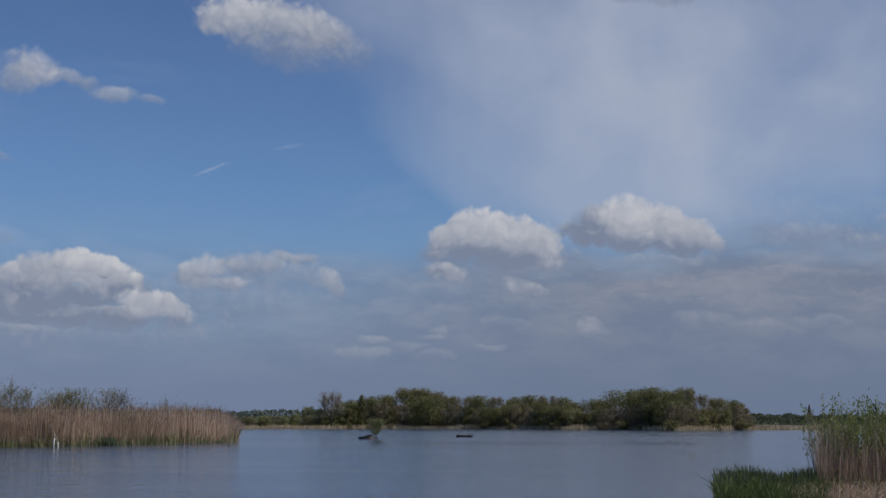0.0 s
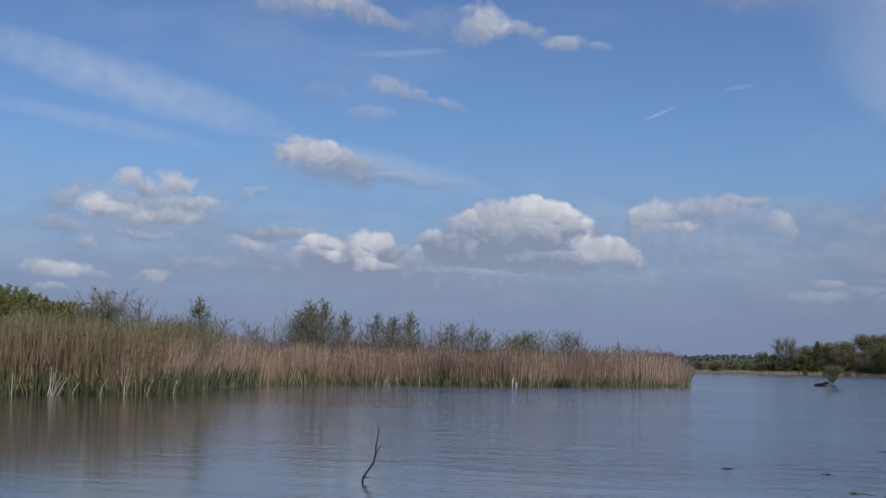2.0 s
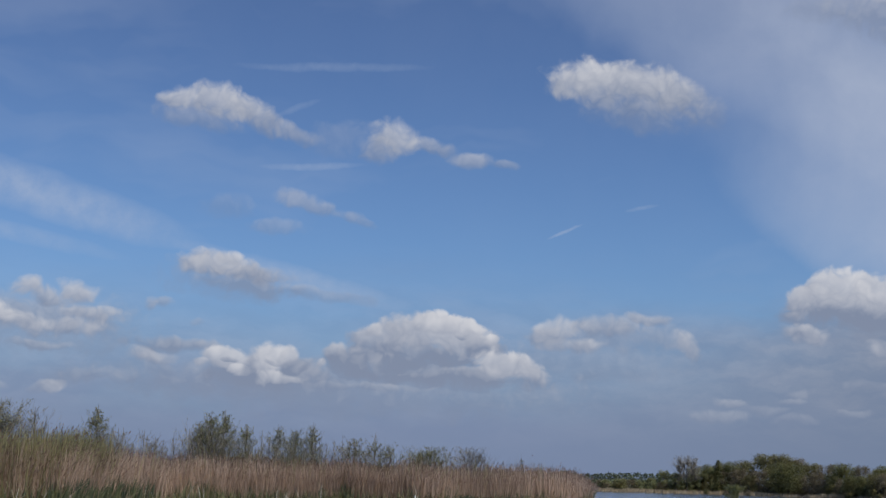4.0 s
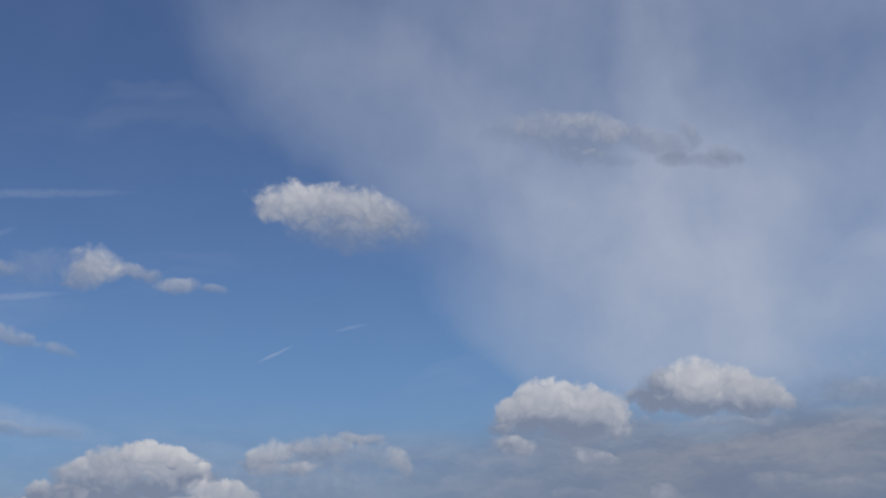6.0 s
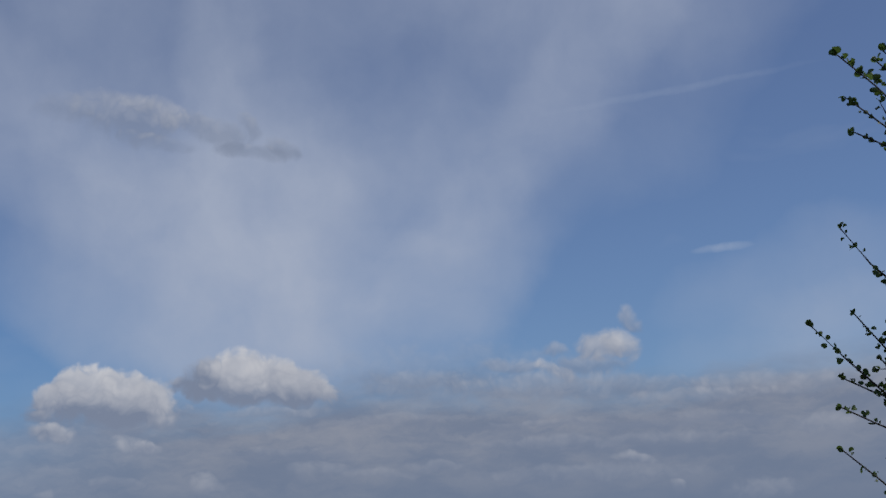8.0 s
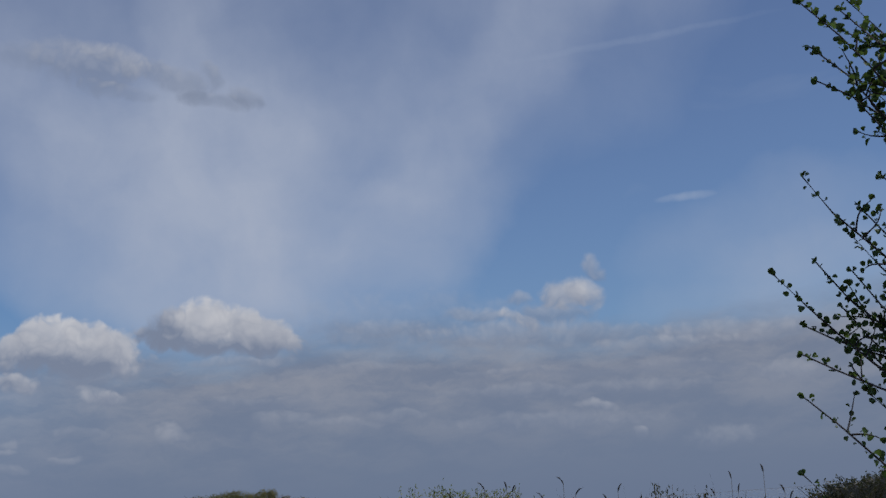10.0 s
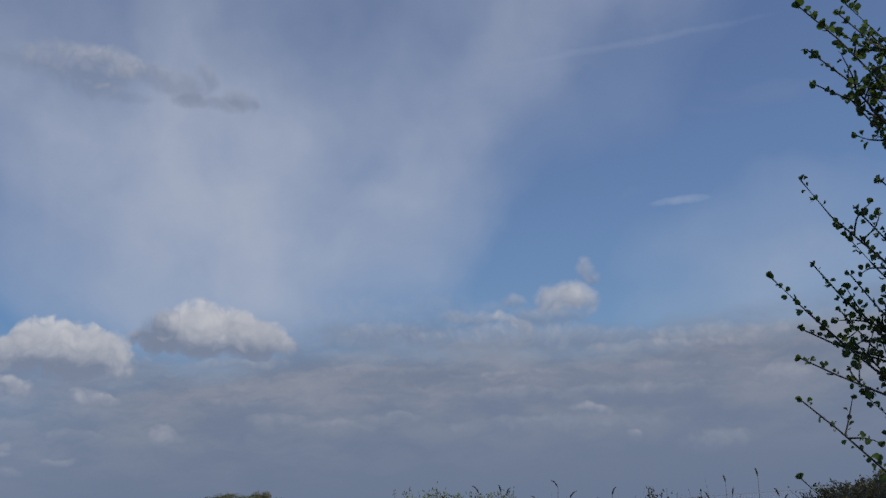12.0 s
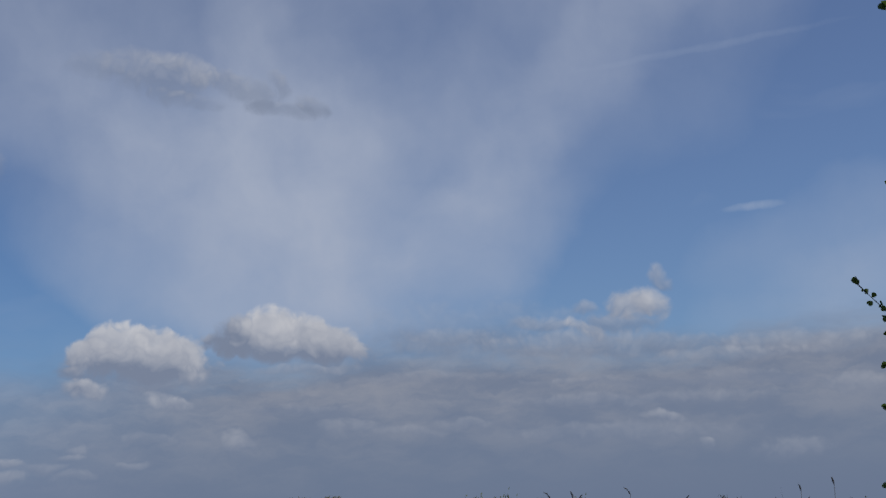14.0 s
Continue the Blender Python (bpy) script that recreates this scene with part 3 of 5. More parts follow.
# ---- building helpers ----
class Shape:
    """Collects vertices and faces for one mesh."""

    def __init__(self):
        self.points, self.faces, self.slots = [], [], []

    def face(self, corners, slot=0):
        k = len(self.points)
        self.points.extend(tuple(c) for c in corners)
        self.faces.append(tuple(range(k, k + len(corners))))
        self.slots.append(slot)

    def tube(self, path, radii, sides=5, slot=0, cap=True):
        k = len(self.points)
        for i, p in enumerate(path):
            ahead = (path[min(i + 1, len(path) - 1)] - path[max(i - 1, 0)]).normalized()
            side = ahead.orthogonal().normalized()
            other = ahead.cross(side)
            for j in range(sides):
                a = 2 * math.pi * j / sides
                self.points.append(tuple(p + (side * math.cos(a) + other * math.sin(a)) * radii[i]))
        for i in range(len(path) - 1):
            for j in range(sides):
                a, b = k + i * sides + j, k + i * sides + (j + 1) % sides
                self.faces.append((a, b, b + sides, a + sides))
                self.slots.append(slot)
        if cap:
            self.faces.append(tuple(k + (len(path) - 1) * sides + j for j in range(sides)))
            self.faces.append(tuple(k + j for j in reversed(range(sides))))
            self.slots.extend((slot, slot))

    def leaf(self, at, way, normal, length, width, slot=0):
        """A pointed leaf of two faces, folded along its rib."""
        side = way.cross(normal).normalized() * width / 2
        mid = at + way * length * 0.45 - normal * width * 0.15
        tip = at + way * length
        k = len(self.points)
        self.points.extend(tuple(v) for v in (at, mid + side, tip, mid - side))
        self.faces.append((k, k + 1, k + 2, k + 3))
        self.slots.append(slot)

    def mesh(self, name, *mats, smooth=False):
        data = bpy.data.meshes.new(name)
        data.from_pydata(self.points, [], self.faces)
        for m in mats:
            data.materials.append(m)
        if len(mats) > 1:
            data.polygons.foreach_set("material_index", self.slots)
        if smooth:
            data.polygons.foreach_set("use_smooth", [True] * len(data.polygons))
        data.update()
        return data


def part(name, shape, mat, parent, label="", smooth=False):
    """One mesh object under a thing or a part."""
    mats = mat if isinstance(mat, tuple) else (mat,)
    data = shape if isinstance(shape, bpy.types.Mesh) else shape.mesh(name, *mats, smooth=smooth)
    ob = new(name, data)
    ob.parent = parent
    return tagged(ob, label)


def thing(name, label, category, group="", kind="", at=None):
    ob = new(name)
    ob.empty_display_size = 0.1
    if at is not None:
        ob.matrix_world = at
    return tagged(ob, label, category, group, kind)


def polar(az, r, z=0.0):
    return Vector((r * math.sin(radians(az)), r * math.cos(radians(az)), z))


def chance_dir(up=0.0):
    v = Vector((random.gauss(0, 1), random.gauss(0, 1), random.gauss(0, 1) + up))
    return v.normalized()


# ---- the lie of the land: a lake with a reed bed, a far shore and a spit of near bank ----
SHORE_AZ = np.array([-180, -70, -36, -31, -28.8, -26.6, -25, -20, -15.3, -12, -8.6, -8.2, -8.0, -4, 0, 5, 9.4, 14.5, 18, 25, 34, 60, 180.0])
SHORE_R = np.array([40, 45, 66, 68, 72, 90, 100, 106, 109, 118, 129, 140, 415, 418, 410, 356, 318, 362, 380, 4000, 4000, 800, 40.0])
BANK_AZ = np.array([-180, -90, -50, -30, 0, 8, 10.2, 10.7, 12, 14, 17, 20, 26, 32, 45, 90, 180.0])
BANK_R = np.array([60, 60, 9, 5, 4, 5, 9, 32, 36, 39, 44, 46, 42, 40, 44, 60, 60.0])


def shore(az):
    return float(np.interp(az, SHORE_AZ, SHORE_R))


def height_of_land(az, r):
    """Height of the ground, in numpy arrays or numbers: lake bed, shore and land."""
    wobble = 1.2 * np.sin(az * 1.9) * np.sin(r * 0.07 + az) + 0.5 * np.sin(az * 5.3)
    inside = np.minimum(np.interp(az, SHORE_AZ, SHORE_R) + wobble * np.clip(r / 150, 0.1, 1) - r, r - np.interp(az, BANK_AZ, BANK_R))
    t = np.clip(0.5 - inside / np.clip(r * 0.03, 0.5, 8), 0, 1)
    t = t * t * (3 - 2 * t)
    x, y = r * np.sin(np.radians(az)), r * np.cos(np.radians(az))
    rolling = 0.09 * np.sin(x * 0.43 + 1.3 * np.sin(y * 0.21)) * np.sin(y * 0.37 + 0.9) + 0.035 * np.sin(x * 1.7 + y * 0.9) * np.sin(y * 1.3 - x * 0.4)
    land = 0.28 + np.clip(rolling, -0.15, 0.2) * np.clip(r / 20, 0.2, 1)
    return -0.8 * (1 - t) + land * t


def ground_z(az, r):
    return max(0.0, float(height_of_land(np.float64(az), np.float64(r))))


def build_ground():
    azs = np.concatenate([np.arange(-180, -42, 3.0), np.arange(-42, 42, 0.25), np.arange(42, 180, 3.0)])
    rs = np.concatenate([np.linspace(0.5, 30, 24), np.linspace(31, 150, 80), np.linspace(156, 460, 60), np.geomspace(480, 4700, 16)])
    a, r = np.meshgrid(azs, rs)
    z = height_of_land(a, r)
    verts = np.stack([r * np.sin(np.radians(a)), r * np.cos(np.radians(a)), z], -1).reshape(-1, 3).tolist()
    w, faces = len(azs), []
    for i in range(len(rs) - 1):
        for j in range(w):
            k = (j + 1) % w
            faces.append((i * w + j, i * w + k, (i + 1) * w + k, (i + 1) * w + j))
    verts.append((0, 0, float(z[0].mean())))
    faces.extend((len(verts) - 1, (j + 1) % w, j) for j in range(w))
    data = bpy.data.meshes.new("ground")
    data.from_pydata(verts, [], faces)
    data.materials.append(SOIL)
    data.polygons.foreach_set("use_smooth", [True] * len(data.polygons))
    return tagged(new("ground", data), "brown marsh soil round the lake, reaching the horizon", "ground", kind="structure")


def build_water():
    s = Shape()
    rim = [polar(a, 4600) for a in range(0, 360, 4)]
    s.points = [tuple(p) for p in rim]
    s.faces = [tuple(reversed(range(len(rim))))]
    s.slots = [0]
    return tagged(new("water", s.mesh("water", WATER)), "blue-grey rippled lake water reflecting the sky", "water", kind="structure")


build_ground()
build_water()


# ---- reeds, sedge and grass ----
def blades(name, label, category, spots, low, high, width, lean, mats, plume=0.0, bend=0.25, swell=0.0, tip_az=None):
    """A stand of upright blades, one joined mesh: spots are (azimuth, distance)."""
    s = Shape()
    for az, r in spots:
        foot = polar(az, r, max(-0.05, ground_z(az, r) - 0.05))
        h = random.uniform(low, high) * random.uniform(0.85, 1.0)
        if swell:
            h *= 1 + swell * (noise.noise(Vector((az * 0.7, r * 0.12, 1.7))) + 0.6 * noise.noise(Vector((az * 3.1, r * 0.5, 4.2))))
        if tip_az is not None:
            h *= min(1.0, 0.30 + 0.70 * max(0.0, (tip_az - az) / 1.1) ** 0.6)
        turn = random.uniform(0, math.pi)
        side = Vector((math.cos(turn), math.sin(turn), 0)) * width * random.uniform(0.6, 1.3) / 2
        tilt = Vector((random.gauss(0, lean), random.gauss(0, lean), 0))
        mid = foot + Vector((0, 0, h * 0.55)) + tilt * h * 0.45
        top = foot + Vector((0, 0, h)) + tilt * h * (1 + bend)
        k = len(s.points)
        s.points.extend(tuple(v) for v in (foot - side, foot + side, mid + side * 0.9, mid - side * 0.9, top + side * 0.25, top - side * 0.25))
        s.faces.extend(((k, k + 1, k + 2, k + 3), (k + 3, k + 2, k + 4, k + 5)))
        s.slots.extend((0, 0))
        if random.random() < plume:
            droop = Vector((0.10, 0.02, 0)) + tilt * 0.3
            body = top + droop * 0.6 + Vector((0, 0, 0.10))
            s.face((top, body + side * 1.6 + Vector((0, 0, 0.02)), top + droop + Vector((0, 0, 0.20)), body - side * 1.6 - Vector((0, 0, 0.04))), 1)
    ob = new(name, s.mesh(name, *mats))
    return tagged(ob, label, category, kind="stuff")


def bed(count, az0, az1, near, far, power=1.0):
    """Random spots of a bed, denser at its front when power is over 1."""
    out = []
    for _ in range(count):
        az = random.uniform(az0, az1)
        out.append((az, shore(az) + near + (far - near) * random.random() ** power))
    return out


def near_bed(count, az0, az1, r0, r1):
    return [(random.uniform(az0, az1), random.uniform(r0, r1)) for _ in range(count)]


blades("reed_bed", "dry pinkish-brown reeds in a dense bed on the shore", "reeds", bed(98000, -42, -7.9, 0.0, 34, 1.8),
       1.6, 3.1, 0.030, 0.085, (REED, PLUME), 0.30, swell=0.20, tip_az=-7.9)
blades("young_reeds", "yellow-green young reeds among the dry ones", "reeds", bed(26000, -44, -29.0, 0.3, 14) + bed(3500, -44, -29.2, -0.3, 2.5) + bed(3600, -29.6, -27.2, 1, 10) + bed(1200, -27, -9, 0.2, 5),
       1.5, 3.85, 0.042, 0.09, (GREEN_REED, PLUME), 0.08, swell=0.2)
blades("shore_sedge", "dark green sedge along the foot of the reeds", "sedge", bed(1500, -42, -25.2, -0.6, 2.2) + bed(2300, -29.6, -25.6, -0.6, 1.4) + bed(1900, -25.2, -8.0, -0.4, 1.6),
       0.3, 1.45, 0.06, 0.16, (SEDGE,), swell=0.6)
blades("young_sedge", "olive-green young sedge all along the foot of the reeds", "sedge", bed(5200, -44, -8.0, -0.9, 0.9),
       0.35, 1.15, 0.045, 0.15, (YOUNG_SEDGE,), swell=0.5)
blades("waterside_clump", "bright green clump of water plants before the reeds", "water plant", [(random.gauss(-13.3, 0.22), shore(-13.3) + random.uniform(-1.0, 0.6)) for _ in range(420)],
       0.35, 0.85, 0.06, 0.2, (SEDGE,))
blades("broken_reeds", "bleached broken reeds leaning over the water's edge", "reeds", bed(1000, -40, -8.2, -0.8, 1.0), 0.4, 1.7, 0.028, 0.40, (STRAW,))
blades("far_reed_fringe", "pale straw-coloured reeds along the far shore", "reeds", bed(22000, -8.0, 17, 0, 9), 0.35, 1.05, 0.14, 0.07, (STRAW,), swell=0.5)


# ---- trees ----
def curve_path(start, end, sag, count):
    """A path from start to end, bowed by the vector sag."""
    return [start.lerp(end, i / count) + sag * math.sin(math.pi * i / count) for i in range(count + 1)]


def sapling(name, label, at, tall, spread, leafy, limbs, leaf_mat, conical=False, leaf_size=0.13, wiry=1.0):
    """A slender young tree: trunk, twiggy limbs and a thin crown of small leaves."""
    tree = thing(name, label, "tree", at=pose(*at))
    trunk, crown = Shape(), Shape()
    bow = Vector((random.uniform(-0.04, 0.04) * tall, random.uniform(-0.04, 0.04) * tall, 0))
    stem = curve_path(Vector((0, 0, -0.15)), Vector((0, 0, tall)) + bow, bow * 0.6, 7)
    trunk.tube(stem, [0.009 * tall * (1 - 0.9 * i / 7) + 0.008 for i in range(8)], 6)
    for _ in range(limbs):
        h = random.uniform(0.10, 0.96) ** (1.0 if conical else 0.9)
        k = min(6, int(h * 7))
        root = stem[k].lerp(stem[k + 1], h * 7 - k)
        turn = random.uniform(0, 2 * math.pi)
        reach = 1.15 * spread * (1.15 * max(0.0, 1.04 - h) ** 0.85 if conical else math.sin(math.pi * min(1, 0.25 + h * 0.72))) * random.uniform(0.5, 1.1)
        end = root + Vector((math.cos(turn) * reach, math.sin(turn) * reach, reach * random.uniform(0.7, 1.7)))
        end.z = min(end.z, tall * random.uniform(0.72, 1.0))
        limb = curve_path(root, end, Vector((0, 0, -0.06 * reach)), 4)
        thick = 0.003 * tall * (1.1 - h) * wiry + 0.010
        trunk.tube(limb, [thick * (1 - 0.8 * i / 4) for i in range(5)], 3, 1, cap=False)
        for _ in range(5):
            i = random.randint(1, 3)
            base = limb[i].lerp(limb[i + 1], random.random())
            tip = base + ((end - root).normalized() * 0.6 + chance_dir(1.3) * 0.7) * random.uniform(0.25, 0.6) * max(reach, 0.3)
            tip.z = min(tip.z, tall * 1.01)
            trunk.tube([base, base.lerp(tip, 0.5) + chance_dir() * 0.04, tip], [0.009 * wiry, 0.008 * wiry, 0.004], 3, 1, cap=False)
            for _ in range(int(leafy * random.uniform(0.6, 1.5) * min(1.0, 0.25 + reach))):
                spot = base.lerp(tip, random.uniform(0.2, 1.05)) + chance_dir() * 0.06
                way = chance_dir()
                crown.leaf(spot, way, way.orthogonal().normalized(), leaf_size * random.uniform(0.6, 1.4), leaf_size * 0.7)
    part("trunk", trunk, (TWIG, TWIG), tree)
    if crown.faces:
        part("crown", crown, leaf_mat, tree)
    return tree


def leafy_tree(name, label, tall, wide, lobes, clumps, size, leaf_mat, bare=0.0, base=0.25, trunk_r=0.22):
    """A full-grown tree: tapered trunk, limbs that reach into the lobes, and a crown of many small clumps."""
    tree = thing(name, label, "tree")
    trunk, crown = Shape(), Shape()
    top = Vector((random.uniform(-0.3, 0.3), random.uniform(-0.3, 0.3), tall * 0.7))
    stem = curve_path(Vector((0, 0, -0.4)), top, Vector((0.2, 0.1, 0)), 5)
    trunk.tube(stem, [trunk_r * (1.15 - 0.85 * i / 5) for i in range(6)], 7)
    for i in range(lobes):
        turn = i * 2.4 + random.uniform(-0.5, 0.5)
        h = base + (1 - base) * (i + 0.5) / lobes
        out = wide / 2 * math.sqrt(max(0.05, 1 - ((h - base) / (1.04 - base) * 1.5 - 0.5) ** 2 * 0.9)) * random.uniform(0.45, 0.8)
        size_l = wide * random.uniform(0.17, 0.27)
        heart = Vector((math.cos(turn) * out, math.sin(turn) * out, min(h * tall, tall - size_l * 0.75)))
        root = stem[min(4, 1 + int(h * 3))]
        limb = curve_path(root, heart, Vector((0, 0, -0.15)), 4)
        trunk.tube(limb, [trunk_r * 0.4 * (1 - 0.8 * j / 4) for j in range(5)], 4, 1, cap=False)
        for _ in range(int(8 + 26 * bare)):
            way = chance_dir(0.5)
            mid = heart + way * size_l * 0.5
            trunk.tube([limb[3], mid + chance_dir() * 0.2, heart + (way + chance_dir() * 0.3) * size_l * random.uniform(0.8, 1.15)],
                       [0.05, 0.035, 0.015], 3, 1, cap=False)
        for _ in range(int(clumps / lobes * (1 - bare))):
            way = chance_dir(0.25)
            spot = heart + way * size_l * (random.random() ** 0.4) * random.uniform(0.85, 1.12) * Vector((1, 1, 0.85)).length / 1.65
            normal = (way + chance_dir() * 0.8).normalized()
            crown.leaf(spot, normal.orthogonal().normalized(), normal, size * random.uniform(0.6, 1.5), size * random.uniform(0.6, 1.1))
    part("trunk", trunk, (BARK, TWIG if bare else BARK), tree)
    if crown.faces:
        part("crown", crown, leaf_mat, tree)
    return tree


def stand_tree(tree, az, r, tall, wanted, wide=1.0, spin=None):
    """Moves a tree to its place and stretches it to the height it should have."""
    k = wanted / tall
    tree.matrix_world = Matrix.Translation(polar(az, r, ground_z(az, r))) @ Matrix.Rotation(spin or random.uniform(0, 6.28), 4, "Z") @ Matrix.Diagonal((k * wide, k * wide, k, 1))


def copy_tree(tree, az, r, tall, wanted, wide=1.0):
    k = wanted / tall
    ob = copy_thing(tree, Matrix.Identity(4))
    ob.matrix_basis = Matrix.Translation(polar(az, r, ground_z(az, r))) @ Matrix.Rotation(random.uniform(0, 6.28), 4, "Z") @ Matrix.Diagonal((k * wide, k * wide, k, 1))
    return ob


def top_at(el, r):
    return EYE_Z + r * math.tan(radians(el))


# slender trees in the reed bed
def reed_tree(az, el, leafy, spread, limbs, label, leaf=SPRING_LEAF, back=6.0, conical=False, wiry=1.0, size=0.13):
    r = shore(az) + back
    z = ground_z(az, r)
    sapling("young_alder" if conical else "birch_sapling", label, polar(az, r, z), top_at(el, r) - z, spread, leafy, limbs, leaf, conical, size, wiry)


for az, el, leafy, spread, limbs, back, conical, label in (
        (-27.82, 2.50, 2, 1.1, 90, 10, True, "slim conical young alder with sparse spring leaves"), (-23.57, 2.42, 2, 1.5, 110, 8, True, "young alder with dark sparse leaves in the reeds"),
        (-22.83, 2.48, 2, 1.3, 100, 9, True, "conical young alder beside its neighbour in the reeds"), (-22.06, 1.95, 2, 1.2, 80, 8, True, "small young alder in the reeds"),
        (-23.9, 1.95, 2, 1.3, 80, 10, True, "bushy young alder in the reeds"), (-20.82, 1.95, 1, 1.2, 80, 7, True, "thinly leaved birch sapling in the reeds"),
        (-20.1, 1.80, 2, 1.3, 80, 7, True, "leafy young alder in the reeds"), (-19.34, 2.08, 1, 1.1, 80, 8, True, "slim birch sapling over the reeds"),
        (-17.78, 1.50, 1, 1.3, 70, 7, False, "bare birch sapling in the reeds"), (-16.98, 1.50, 2, 1.2, 70, 7, False, "green willow sapling in the reeds"),
        (-16.4, 1.30, 1, 1.1, 60, 8, False, "thin willow sapling in the reeds"), (-14.69, 1.24, 5, 1.7, 90, 6, False, "bushy green willow in the reeds"),
        (-15.2, 1.05, 4, 1.3, 70, 7, False, "low green willow in the reeds"), (-13.31, 1.28, 0, 1.8, 100, 8, False, "bare grey willow in the reeds"),
        (-12.7, 1.05, 0, 1.2, 60, 8, False, "low bare willow in the reeds"), (-10.98, 0.92, 1, 0.4, 26, 6, False, "thin sapling over the reeds"),
        (-31.5, 2.6, 1, 1.5, 150, 16, False, "bare twiggy birch behind the reeds"), (-32.1, 2.5, 0, 1.6, 90, 18, False, "bare grey birch behind the reeds"),
        (-30.3, 2.3, 0, 1.4, 90, 18, False, "bare grey birch beside the taller one")):
    reed_tree(az, el + 0.08, leafy + (3 if leafy else 1), spread * (1.2 if conical else 1.1), int(limbs * (1.8 if conical else 1.0)), label, SPRING_LEAF, back, conical, 1.0, 0.075)
for i in range(44):
    az = -30.3 + 13.5 * (i + random.random()) / 44
    reed_tree(az, random.uniform(1.1, 1.9), random.choice((0, 1)), random.uniform(0.8, 1.4), random.randint(30, 56), "bare grey birch sapling over the reeds", SPRING_LEAF, random.uniform(8, 22), random.random() < 0.5, 0.9, 0.08)
for az, el in ((-36.2, 2.75), (-35.3, 2.62), (-34.4, 2.35), (-33.6, 2.1), (-32.9, 1.9), (-37.3, 2.8), (-38.6, 2.9), (-40.0, 3.0)):
    reed_tree(az, el - 0.1, 60, 2.2, 100, "dense green willow bush behind the reeds", WILLOW_HILL, 22, size=0.11)

# the wood on the far shore
OAK = [leafy_tree("broadleaf_tree", "broad dark green tree at the edge of the wood", 11, 11, 18, 8000, 0.34, WOOD_LEAF, base=0.08),
       leafy_tree("broadleaf_tree", "olive-green tree in young leaf in the wood", 11, 9, 15, 7000, 0.33, OLIVE_LEAF, base=0.06),
       leafy_tree("broadleaf_tree", "rounded dark green tree of the far wood", 11, 13, 20, 8400, 0.34, WOOD_LEAF, base=0.05),
       leafy_tree("broadleaf_tree", "half-bare olive tree of the far wood", 11, 9, 15, 5600, 0.30, BROWN_LEAF, 0.25, base=0.06),
       leafy_tree("broadleaf_tree", "fresh green tree by the far shore", 11, 8, 13, 5200, 0.30, SPRING_LEAF, base=0.04)]
BARE = leafy_tree("bare_tree", "round-crowned tree still bare, at the end of the wood", 11, 10, 22, 700, 0.25, BROWN_LEAF, 0.75, base=0.35)
stand_tree(BARE, -4.50, 424, 11, top_at(1.17, 424), 0.95, 1.0)
TOPS_AZ = np.array([-8.2, -6.7, -5.4, -4.9, -4.0, -3.2, -2.2, -1.6, -0.6, 0.1, 0.6, 1.4, 2.4, 3.3, 4.1, 5.0, 5.4, 6.5, 7.0, 7.4, 8.3, 9.0, 9.6, 10.3, 11.0, 11.7, 12.1])
TOPS_EL = np.array([0.36, 0.42, 0.55, 0.6, 0.85, 0.92, 1.10, 1.35, 1.36, 1.05, 1.07, 1.00, 0.97, 1.0, 1.10, 0.85, 0.78, 0.85, 1.1, 1.2, 1.32, 1.22, 1.28, 1.0, 0.9, 0.84, 0.7])
first = set()


def wood_tree(kind, az, r, wanted, wide):
    tree = OAK[kind]
    if kind not in first:
        first.add(kind)
        stand_tree(tree, az, r, 11, wanted, wide)
    else:
        copy_tree(tree, az, r, 11, wanted, wide)


az = -4.2
while az < 12.0:
    r = shore(az) + random.uniform(10, 22)
    el = float(np.interp(az, TOPS_AZ, TOPS_EL)) * random.uniform(0.92, 1.03)
    wood_tree(random.choice((0, 0, 1, 1, 2, 3)), az, r, top_at(el, r), random.uniform(0.85, 1.2))
    az += random.uniform(0.45, 0.8)
az = -4.6
while az < 12.2:
    r = shore(az) + random.uniform(5, 9)
    el = float(np.interp(az, TOPS_AZ, TOPS_EL)) * random.uniform(0.35, 0.75)
    wood_tree(random.choice((1, 1, 3, 3, 4, 0)), az, r, top_at(el, r), random.uniform(0.9, 1.5))
    az += random.uniform(0.3, 0.6)
for az, el, wide in ((-5.4, 0.60, 1.0), (-4.95, 0.5, 1.2), (-5.9, 0.3, 1.5), (-6.4, 0.2, 1.4), (-7.1, 0.25, 1.5), (-7.7, 0.2, 1.6), (-3.6, 0.75, 1.3), (-4.1, 0.6, 1.4)):
    r = shore(az) + 8
    wood_tree(4, az, r, top_at(el, r), wide)
for _ in range(16):
    az = random.uniform(-8, 12)
    r = shore(az) + random.uniform(-1, 1.5)
    wood_tree(random.choice((3, 1)), az, r, random.uniform(1.2, 2.2), random.uniform(1.6, 2.6))
for _ in range(26):  # low scrub on the marsh west of the wood
    az = random.uniform(-8.1, -4.2)
    r = shore(az) + random.uniform(6, 40)
    wood_tree(random.choice((1, 4, 3)), az, r, random.uniform(1.8, 3.6), random.uniform(1.4, 2.4))
az = -4.4
while az < 12.1:  # undergrowth along the edge of the wood
    r = shore(az) + random.uniform(9, 12)
    wood_tree(random.choice((1, 3, 3, 4)), az, r, random.uniform(2.6, 4.2), random.uniform(1.8, 2.6))
    az += random.uniform(0.5, 0.75)


